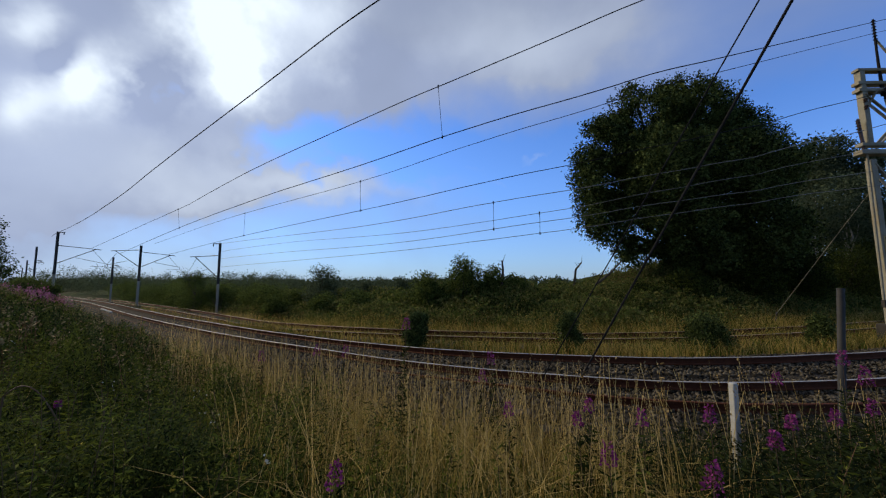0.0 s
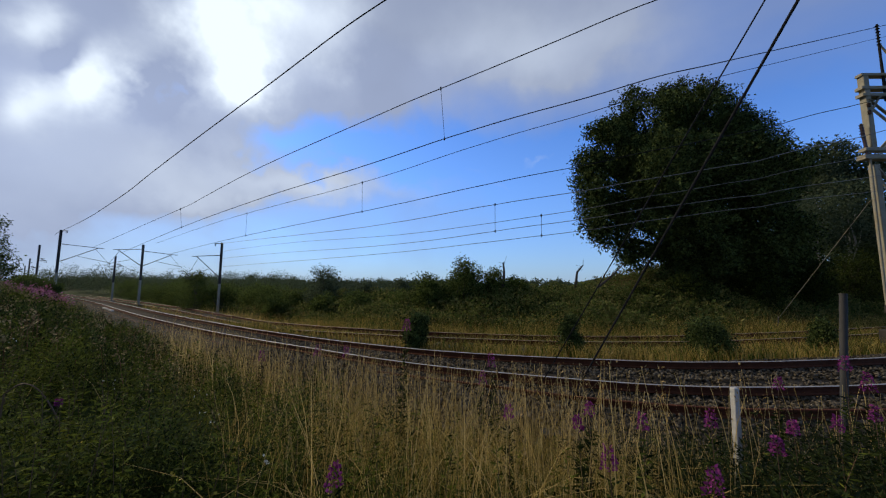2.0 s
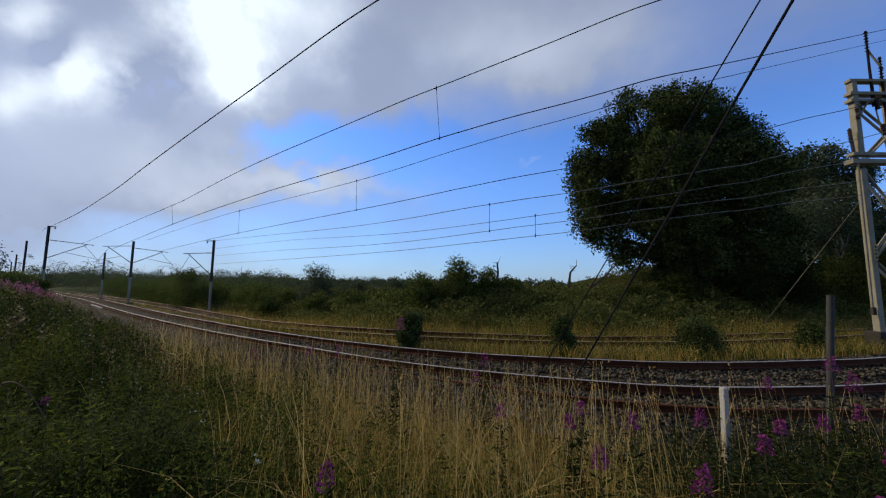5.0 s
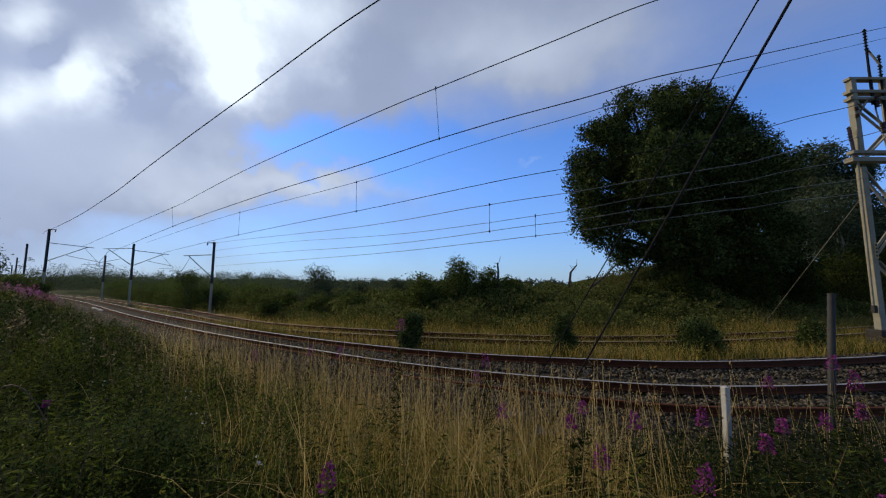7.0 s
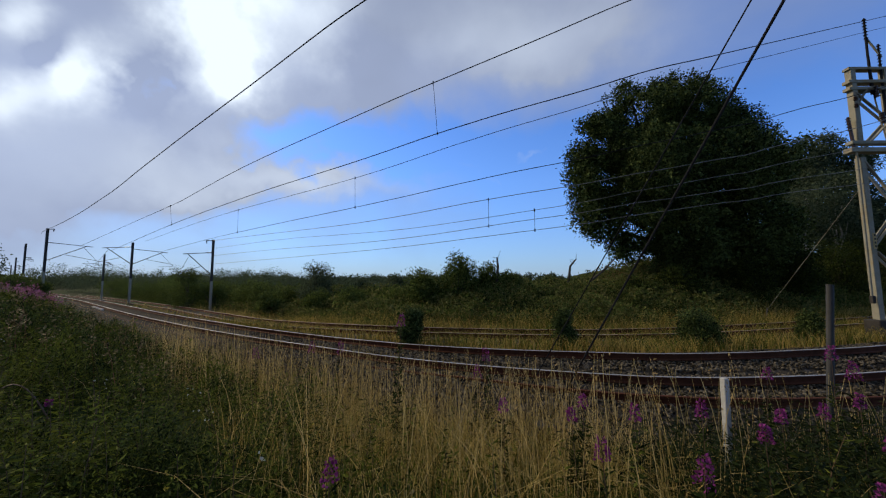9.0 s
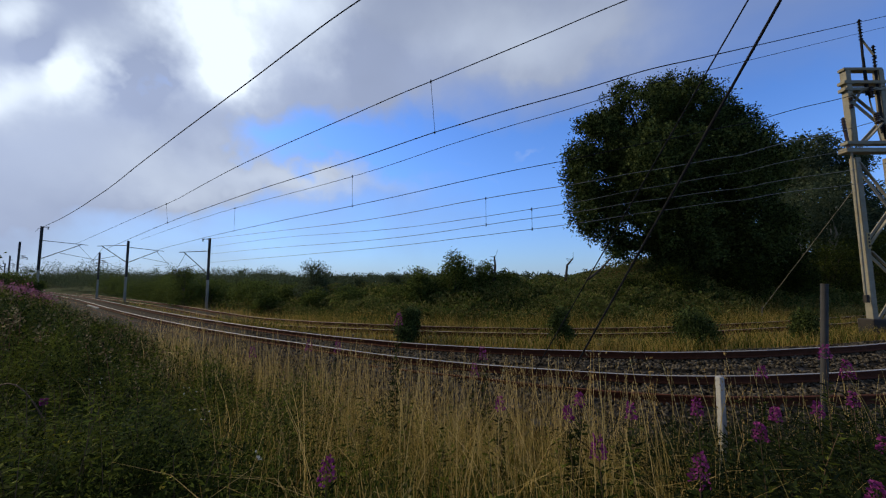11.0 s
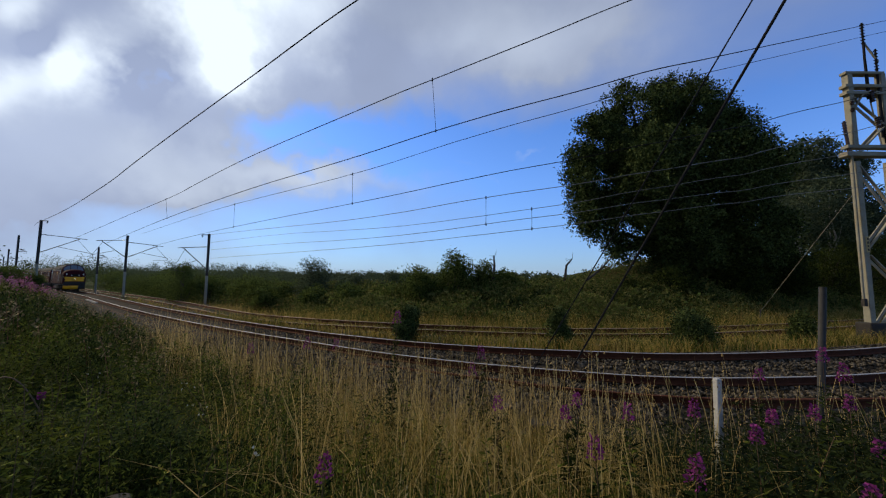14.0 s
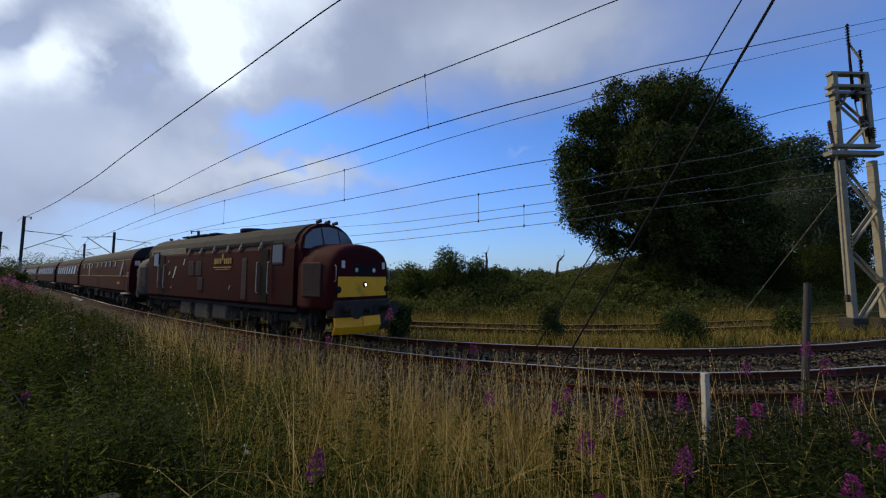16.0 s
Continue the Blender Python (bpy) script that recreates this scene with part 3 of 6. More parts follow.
        nr = half_to_ring(side)

        def shrink(k, top):
            return [(y * k, 1.02 + (z - 1.02) * top) for y, z in nr]
        bm = bmesh.new()
        L = X + 0.2
        rings = [(L, 1.0, 1.03), (L + 0.8, 1.0, 1.02), (L + 1.45, 0.995, 1.0), (L + 1.66, 0.98, 0.985), (L + 1.76, 0.945, 0.955), (L + 1.80, 0.89, 0.905)]
        loft(bm, [[(sx * x, y, z) for y, z in shrink(k, top)] for x, k, top in rings])
        nose = part("nose", bm, MAROON if sx > 0 else TANK, t, "rounded maroon nose" if sx > 0 else "dusty grey-brown rear nose")
        for p in nose.data.polygons:
            p.use_smooth = len(p.vertices) == 4
        F = L + 1.80
        for s in (-1, 1):
            bm = bmesh.new()
            box(bm, (sx * (L + 0.72), s * 1.325, 1.95), (0.98, 0.02, 1.05), 0.01)
            for k in range(12):
                box(bm, (sx * (L + 0.72), s * 1.34, 1.48 + k * 0.086), (0.92, 0.025, 0.035), 0)
            part("nose_grille", bm, GRILLE, nose, "louvred side grille")
        bm = bmesh.new()
        box(bm, (sx * (F + 0.006), 0, 1.74), (0.03, 2.26, 0.62), 0.012)
        if sx > 0:
            part("yellow_panel", bm, YELLOW, nose, "yellow warning panel")
        else:
            part("end_panel", bm, TANK, nose)
        for y, z, r, mat in ((-0.35, 2.26, 0.065, LAMP_OFF), (0.48, 2.26, 0.065, LAMP_OFF)):
            bm = bmesh.new()
            rod(bm, (sx * F, y, z), (sx * (F + 0.035), y, z), r, 14)
            part("marker_light", bm, mat, nose)
        for y in (-0.92, 0.98):
            bm = bmesh.new()
            box(bm, (sx * (F - 0.005), y, 2.42), (0.05, 0.14, 0.22), 0.015)
            part("lamp_box", bm, CREAM, nose, "cream lamp box")
        bm = bmesh.new()
        box(bm, (sx * (F - 0.01), 0.05, 2.27), (0.04, 1.05, 0.34), 0.02)
        part("headcode_panel", bm, DARK, nose)
        bm = bmesh.new()
        rod(bm, (sx * F, 0.05, 1.80), (sx * (F + 0.06), 0.05, 1.80), 0.09, 18)
        hl = part("headlight", bm, DARK, nose)
        bm = bmesh.new()
        rod(bm, (sx * (F + 0.05), 0.05, 1.80), (sx * (F + 0.075), 0.05, 1.80), 0.035, 16)
        part("headlight_lens", bm, LAMP_ON if sx > 0 else LAMP_OFF, hl)
        for y in (-1.12, 1.12):
            bm = bmesh.new()
            rod(bm, (sx * (F - 0.02), y, 1.66), (sx * (F + 0.06), y, 1.66), 0.10, 12)
            part("tail_light", bm, DARK, nose)
            bm = bmesh.new()
            tube(bm, [(sx * (F - 0.05), y * 1.1, 1.9), (sx * (F + 0.05), y * 1.12, 1.95), (sx * (F + 0.05), y * 1.12, 2.35), (sx * (F - 0.05), y * 1.1, 2.4)], 0.008)
            part("handrail", bm, CREAM, nose)
        bm = bmesh.new()
        box(bm, (sx * (F - 0.15), 0, 1.08), (0.5, 2.5, 0.50), 0.06)
        part("buffer_beam", bm, UNDER, t)
        buffers(t, sx * (F + 0.08), sx)
        for y in (-0.41, 0.44):
            bm = bmesh.new()
            tube(bm, [(sx * (F + 0.1), y, 1.1), (sx * (F + 0.25), y, 0.8), (sx * (F + 0.2), y, 0.5)], 0.03)
            part("brake_hose", bm, UNDER, t)
        bm = bmesh.new()
        box(bm, (sx * (F + 0.2), 0, 1.0), (0.4, 0.12, 0.14), 0.03)
        part("coupling", bm, UNDER, t)
        if sx > 0:
            # three-piece snowplough
            for y0, y1, x0, x1 in ((-1.25, -0.42, 0.05, 0.42), (-0.40, 0.40, 0.44, 0.44), (0.42, 1.25, 0.42, 0.05)):
                bm = bmesh.new()
                f = [bm.verts.new((F + x, y, z)) for (x, y, z) in ((x0 - 0.1, y0, 0.34), (x1 - 0.1, y1, 0.34), (x1 + 0.03, y1, 0.56), (x0 + 0.03, y0, 0.56), )]
                g = [bm.verts.new((F + x, y, z)) for (x, y, z) in ((x1 - 0.02, y1, 0.84), (x0 - 0.02, y0, 0.84))]
                h = [bm.verts.new(v.co - Vector((0.05, 0, 0))) for v in (*f, *g)]
                bm.faces.new(f), bm.faces.new((f[3], f[2], g[0], g[1])), bm.faces.new((h[1], h[0], h[3], h[2])), bm.faces.new((h[2], h[3], h[5], h[4]))
                for a, b, c, d in ((f[0], f[1], h[1], h[0]), (f[1], f[2], h[2], h[1]), (f[2], g[0], h[4], h[2]), (g[0], g[1], h[5], h[4]), (g[1], f[3], h[3], h[5]), (f[3], f[0], h[0], h[3])):
                    bm.faces.new((a, b, c, d))
                bmesh.ops.recalc_face_normals(bm, faces=bm.faces[:])
                part("snowplough_blade", bm, YELLOW if y0 < -0.3 else UNDER, t, "yellow snowplough blade" if y0 < -0.3 else "")
        bogie(t, sx * 4.9, (-2.0, 0.0, 2.0), 0.55, 2.0)
    for x, w, z in ((-2.1, 1.1, 0.72), (-0.5, 1.3, 0.62), (1.2, 1.2, 0.70)):
        bm = bmesh.new()
        box(bm, (x, 0, z), (w, 2.45, 0.78), 0.08)
        part("fuel_tank", bm, TANK, t, "dusty grey fuel tank")
    bm = bmesh.new()
    box(bm, (0, 0, 0.98), (13.2, 2.5, 0.20), 0.03)
    part("solebar", bm, UNDER, t)
    return t


def coach(first):
    t = thing("railway_coach", "maroon passenger coach with a grey roof and gold line" if not first else "maroon van coach with small high windows", "railway coach", "coaches of the train")
    L = 9.7
    ring = half_to_ring([(1.28, 1.05), (1.36, 1.15), (1.38, 1.9), (1.36, 2.5), (1.30, 2.95), (1.20, 3.20)])
    bm = bmesh.new()
    loft(bm, [[(x, y, z) for y, z in ring] for x in (-L, 0, L)])
    part("body", bm, MAROON, t)
    ring = half_to_ring([(1.285, 3.04), (1.22, 3.22), (1.05, 3.45), (0.7, 3.65), (0.3, 3.75), (0.0, 3.77)])
    bm = bmesh.new()
    loft(bm, [[(x, y, z) for y, z in ring] for x in (-L - 0.06, L + 0.06)])
    part("roof", bm, ROOF, t, "grimy grey curved roof")
    for x in np.arange(-8.4, 8.5, 2.4):
        bm = bmesh.new()
        rod(bm, (x, 0.25, 3.70), (x, 0.25, 3.86), 0.12, 10)
        part("roof_ventilator", bm, ROOF, t)
    for s in (-1, 1):
        if first:
            spots = [(x, 2.75, 0.42, 0.36) for x in (-7.4, -5.8, -3.6, -1.2, 0.6, 2.2, 3.8, 5.4)] + [(7.6, 2.45, 0.42, 0.85)]
        else:
            spots = [(x, 2.48, 1.15, 0.78) for x in np.arange(-7.2, 7.5, 2.05)] + [(-9.0, 2.5, 0.40, 0.78), (9.0, 2.5, 0.40, 0.78)]
        for x, z, w, h in spots:
            lean = -s * math.atan2(0.06, 0.45) if z > 2.3 else 0
            y = 1.362 if h > 0.5 else 1.335
            bm = bmesh.new()
            box(bm, (0, 0, 0), (w, 0.03, h), 0.01)
            p = part("window", bm, COACH_GLASS, t)
            p.matrix_basis = Matrix.Translation((x, s * y, z)) @ Matrix.Rotation(-lean, 4, "X")
            bm = bmesh.new()
            for dx in (-w / 2 - 0.02, w / 2 + 0.02):
                box(bm, (dx, s * 0.008, 0), (0.045, 0.035, h + 0.08), 0)
            for dz in (-h / 2 - 0.02, h / 2 + 0.02):
                box(bm, (0, s * 0.008, dz), (w, 0.035, 0.045), 0)
            part("window_frame", bm, GRILLE, p)
        for z, h in ((1.98, 0.035), (2.94, 0.03)):
            bm = bmesh.new()
            box(bm, (0, s * (1.383 if z < 2.5 else 1.312), z), (2 * L - 0.3, 0.012, h), 0)
            part("lining", bm, GOLD, t, "thin gold line")
        for x in (-9.45, -8.55, 8.55, 9.45, -0.4, 0.4):
            bm = bmesh.new()
            box(bm, (x, s * 1.379, 1.95), (0.02, 0.012, 1.55), 0)
            part("door_seam", bm, DARK, t)
        for x in (-9.0, 9.0, 0.0):
            bm = bmesh.new()
            box(bm, (x, s * 1.38, 0.98), (1.0, 0.28, 0.05), 0.01)
            part("footstep", bm, CREAM if x > 0 else UNDER, t)
        if first:
            bm = bmesh.new()
            box(bm, (-4.6, s * 1.372, 2.45), (0.22, 0.02, 1.0), 0.0)
            part("white_board", bm, CREAM, t, "white upright board")
            bm = bmesh.new()
            for k in range(4):
                box(bm, (6.6 + k * 0.2, s * 1.386, 1.55), (0.13, 0.01, 0.16), 0)
            part("numbers", bm, GOLD, t)
    for sx in (-1, 1):
        bm = bmesh.new()
        box(bm, (sx * (L + 0.22), 0, 2.1), (0.42, 1.3, 2.2), 0.08)
        part("gangway", bm, UNDER, t, "black rubber gangway")
        buffers(t, sx * L, sx)
        bogie(t, sx * 6.9, (-1.3, 1.3), 0.46, 1.3)
        if first and sx > 0:
            cu = bpy.data.curves.new("coach_letter", "FONT")
            cu.body, cu.size, cu.extrude = "C1", 0.36, 0.004
            cu.materials.append(CREAM)
            ob = new("coach_letter", cu)
            ob.parent = t
            ob.matrix_basis = Matrix.Translation((9.15, -1.392, 1.95)) @ Matrix.Rotation(math.pi / 2, 4, "X")
            bm = bmesh.new()
            box(bm, (L + 0.02, -1.0, 2.72), (0.05, 0.28, 0.28), 0.03)
            part("lamp_bracket", bm, CREAM, t)
    bm = bmesh.new()
    box(bm, (0, 0, 0.98), (2 * L - 0.2, 2.3, 0.2), 0.03)
    part("solebar", bm, UNDER, t)
    for x, w in ((-3.2, 1.6), (-0.8, 1.2), (1.6, 1.9), (3.6, 0.8)):
        bm = bmesh.new()
        box(bm, (x, 0, 0.68), (w, 2.1, 0.5), 0.06)
        part("equipment_box", bm, UNDER, t)
    return t


LOW = (0.86, 0.81, 0.90)
engine, van, second = locomotive(), coach(True), coach(False)
for ob in (engine, van, second):
    ob.scale = LOW
TRAIN = [(engine, 15.1, 8.6), (van, 17.1, 12.2), (second, 17.1, 12.2)]
for k in range(3):
    TRAIN.append((copy_thing(second, pose(0, 0, 0)), 17.1, 12.2))

# ---------------------------------------------------------------- overhead line
I0 = int(np.argmin(((MAIN - np.array((2.3, 9.2)))**2).sum(1)))     # the place from which distances along the line count
MAIN_N = normals(MAIN)
PATHS = {}


def along(s, offset):
    """The point s metres past the nearest point of the main line, so far beyond its centre."""
    k = np.clip(I0 + s / 0.25, 0, len(MAIN) - 1.001)
    j = int(k)
    p = MAIN + MAIN_N * offset
    return p[j] + (p[j + 1] - p[j]) * (k - j)


def wire(label, rows, left, right, s0=-48.0, s1=18.0, r=0.012, mat=WIRE, name="overhead_wire", beyond=None):
    """rows: metres along the main line and height; the distance beyond the line goes from left to right between s0 and s1."""
    pts = []
    dense = smooth_path(rows, 10)
    for s, z in dense:
        p = along(s, left + (right - left) * min(max((s - s0) / (s1 - s0), 0), 1))
        pts.append((p[0], p[1], z))
    if beyond:
        dense = np.vstack([dense, (dense[-1][0] + 18.0, beyond[2])])
        pts.append(beyond)
    cu = bpy.data.curves.new(name, "CURVE")
    cu.dimensions, cu.bevel_depth, cu.bevel_resolution = "3D", r, 1
    sp = cu.splines.new("POLY")
    sp.points.add(len(pts) - 1)
    for q, p in zip(sp.points, pts):
        q.co = (*p, 1)
    cu.materials.append(mat)
    ob = tagged(new(name, cu), label, "wire", "overhead wires")
    PATHS[ob.name] = np.column_stack([dense[:, 0], np.array(pts)])
    return ob


feeder_top = wire("long dark feeder wire on the mast tops", [(-51.5, 6.99), (-29.6, 5.97), (-19.9, 5.96), (-14.3, 6.35), (-10.5, 6.83), (-7.5, 7.32), (-5.1, 7.83), (-3.0, 8.44), (-1.1, 9.12), (0.8, 9.75), (2.7, 9.95)], -4.4, -2.5, -46, -3, 0.016, WIRE)
messenger_a = wire("dark catenary wire above the main line", [(-49.4, 5.84), (-26.0, 6.2), (-16.6, 6.57), (-11.2, 6.85), (-7.4, 7.06), (-4.5, 7.29), (-2.0, 7.64), (0.3, 8.18), (2.7, 8.92), (5.3, 9.75), (8.4, 10.4)], -1.7, 0, -52, -20, 0.013, WIRE)
contact_a = wire("dark contact wire above the main line", [(-49.5, 5.46), (-22.5, 6.0), (-13.1, 6.2), (-7.8, 6.38), (-4.1, 6.67), (-0.9, 7.07), (2.2, 7.6), (5.5, 8.41)], 0.8, 2.0, -48, 18, 0.015, WIRE, beyond=(31.3, 23.8, 19.96))
messenger_b = wire("thin dark catenary wire above the siding", [(-47.1, 6.52), (-22.0, 6.26), (-12.9, 6.13), (-7.7, 6.21), (-4.0, 6.49), (-0.8, 6.88), (2.2, 7.39), (5.5, 8.15)], 3.3, 2.0, -48, 18, 0.01, WIRE, beyond=(31.2, 23.8, 19.21))
contact_b = wire("dark contact wire above the siding", [(-43.1, 5.07), (-21.2, 4.98), (-12.7, 4.96), (-7.7, 5.03), (-4.0, 5.18), (-1.0, 5.41), (2.0, 5.72), (5.2, 6.23), (9.1, 7.17), (14.9, 8.93), (25.9, 12.14)], 3.8, 2.0, -48, 18, 0.012, WIRE)
feeder_a = wire("thin grey line wire between mast and lattice mast", [(-33.0, 5.65), (-18.6, 4.95), (-11.7, 4.67), (-7.4, 4.63), (-4.1, 4.72), (-1.2, 4.85), (1.5, 5.03), (4.3, 5.32), (7.7, 5.89), (12.2, 6.99), (19.4, 8.99)], 5.6, 2.0, -32, 18, 0.012, WIRE_PALE)
feeder_b = wire("thin grey line wire between mast and lattice mast", [(-32.1, 4.91), (-18.3, 4.5), (-11.6, 4.21), (-7.3, 4.07), (-4.0, 4.09), (-1.2, 4.21), (1.5, 4.43), (4.3, 4.76), (7.6, 5.3), (12.1, 6.26), (19.1, 7.98)], 5.6, 2.0, -32, 18, 0.009, WIRE_PALE)
feeder_c = wire("thin grey line wire between mast and lattice mast", [(-32.4, 4.29), (-18.5, 3.93), (-11.7, 3.73), (-7.4, 3.68), (-4.1, 3.75), (-1.3, 3.9), (1.4, 4.09), (4.2, 4.36), (7.5, 4.78), (11.8, 5.51), (18.7, 6.8)], 5.6, 2.0, -32, 18, 0.01, WIRE_PALE)
feeder_d = wire("thin grey line wire between mast and lattice mast", [(-32.3, 3.55), (-18.5, 3.36), (-11.7, 3.31), (-7.4, 3.33), (-4.1, 3.41), (-1.3, 3.53), (1.3, 3.71), (4.1, 3.97), (7.4, 4.38), (11.7, 5.02), (18.4, 5.99)], 5.6, 2.0, -32, 18, 0.01, WIRE_PALE)

def at_station(ob, s):
    p = PATHS[ob.name]
    return Vector([float(np.interp(s, p[:, 0], p[:, i])) for i in (1, 2, 3)])


def dropper(a, b, sa, sb):
    p, q = at_station(a, sa), at_station(b, sb)
    bm = bmesh.new()
    rod(bm, p, q, 0.007, 5)
    for e in (p, q):
        rod(bm, e + Vector((0, 0, -0.05)), e + Vector((0, 0, 0.05)), 0.022, 6)
    me = bpy.data.meshes.new("dropper")
    bm.to_mesh(me)
    bm.free()
    me.materials.append(WIRE)
    tagged(new("dropper", me), "thin wire dropper clipped between two overhead wires", "dropper", "droppers of the overhead line")


for a, b, sa, sb in ((messenger_a, contact_a, -2.8, -3.5), (messenger_a, contact_a, -21.8, -26.8), (messenger_b, contact_b, -8.4, -8.6), (messenger_b, contact_b, -19.6, -20.4), (feeder_a, feeder_c, -2.2, -2.2), (feeder_b, feeder_d, -0.2, -0.2)):
    dropper(a, b, sa, sb)


def insulator(bm, a, b, r=0.055, n=6):
    a, b = Vector(a), Vector(b)
    rod(bm, a, b, r * 0.45, 8)
    for i in range(n):
        p = a.lerp(b, (i + 0.5) / n)
        d = (b - a).normalized() * 0.012
        rod(bm, p - d, p + d, r, 10, r * 0.7)


def line_mast(x, y, top, label, arms=(), crown=False, r=0.085):
    """A steel mast with cantilevers; arms: (way, reach, height of the top tube, height of the low end)."""
    z0 = float(ground_height(np.array([x]), np.array([y]))[0]) - 0.3
    t = thing("catenary_mast", label, "catenary mast", "masts of the overhead line", at=pose(x, y, 0))
    bm = bmesh.new()
    for s in (-1, 1):
        box(bm, (0, s * r * 0.9, (top + z0) / 2), (r * 1.7, 0.025, top - z0), 0)
    box(bm, (0, 0, (top + z0) / 2), (0.03, r * 1.8, top - z0), 0)
    split = z0 + (top - z0) * 0.45
    part("post", bm, STEEL_DARK, t, "dark steel post")
    bm = bmesh.new()
    box(bm, (0, 0, (split + z0) / 2), (r * 1.8, r * 2.2, split - z0), 0.01)
    part("lower_post", bm, STEEL_PALE, t, "paler lower part of the post")
    bm = bmesh.new()
    box(bm, (0, 0, z0 + 0.35), (0.6, 0.6, 0.4), 0.05)
    part("foundation", bm, SLEEPER, t)
    k = int(np.argmin(((MAIN - np.array((x, y)))**2).sum(1)))
    n = Vector((*MAIN_N[k], 0))
    for way, reach, zt, zl in arms:
        d = n * way
        tip = d * reach
        bm = bmesh.new()
        rod(bm, (0, 0, zt), tip + Vector((0, 0, zt - 0.25)), 0.03, 8)
        arm = part("cantilever_tube", bm, STEEL_DARK, t)
        bm = bmesh.new()
        rod(bm, (0, 0, zl), tip * 0.85 + Vector((0, 0, zt - 0.22)), 0.035, 8)
        part("strut", bm, STEEL_DARK, t)
        bm = bmesh.new()
        rod(bm, tip * 0.4 + Vector((0, 0, (zt + zl) / 2 - 0.25)), tip * 1.15 + Vector((0, 0, zl + 0.12)), 0.022, 8)
        rod(bm, tip * 1.15 + Vector((0, 0, zl + 0.12)), tip * 1.15 + Vector((0, 0, zl - 0.15)), 0.02, 8)
        rod(bm, tip * 0.78 + Vector((0, 0, zt - 0.3)), tip * 1.1 + Vector((0, 0, zl + 0.15)), 0.015, 8)
        rod(bm, tip * 1.15 + Vector((0, 0, zl - 0.1)), tip * 0.75 + Vector((0, 0, zl - 0.2)), 0.015, 8)
        part("registration_arm", bm, STEEL_DARK, t)
        bm = bmesh.new()
        insulator(bm, d * 0.25 + Vector((0, 0, zt - 0.02)), d * 0.62 + Vector((0, 0, zt - 0.06)))
        part("insulator", bm, CERAMIC, t)
        bm = bmesh.new()
        insulator(bm, tip * 0.07 + Vector((0, 0, zl + (zt - zl) * 0.08)), tip * 0.2 + Vector((0, 0, zl + (zt - zl) * 0.2)))
        part("insulator", bm, CERAMIC, t)
    if crown:
        bm = bmesh.new()
        box(bm, (0.35 * crown, 0, top - 0.08), (0.7, 0.07, 0.07), 0.01)
        insulator(bm, (0.62 * crown, 0, top - 0.08), (0.62 * crown, 0, top - 0.32), 0.07, 4)
        part("top_bracket", bm, STEEL_DARK, t)
    return t


line_mast(-39.4, 36.3, 7.38, "dark steel mast with one cantilever on the bank", arms=((1, 3.4, 6.0, 4.15),), crown=1)
line_mast(-33.1, 39.0, 6.23, "steel mast with two cantilevers between the tracks", arms=((-1, 2.4, 5.75, 3.9), (1, 3.1, 5.55, 3.9)))
line_mast(-21.4, 34.0, 5.88, "steel mast with a cantilever beyond the siding", arms=((-1, 2.3, 4.7, 2.6),), crown=-1)
line_mast(-47.1, 51.0, 5.95, "distant plain steel mast between the tracks", arms=((1, 0.8, 4.9, 4.5),))
line_mast(-56.5, 49.5, 7.33, "distant dark mast on the bank", arms=((1, 0.7, 5.5, 5.1),))
line_mast(-81.5, 70.0, 6.95, "far dark mast on the bank", arms=((1, 0.8, 5.5, 5.1),))
line_mast(-107.0, 91.0, 6.65, "far dark mast on the bank", arms=((1, 0.8, 5.5, 5.1),))


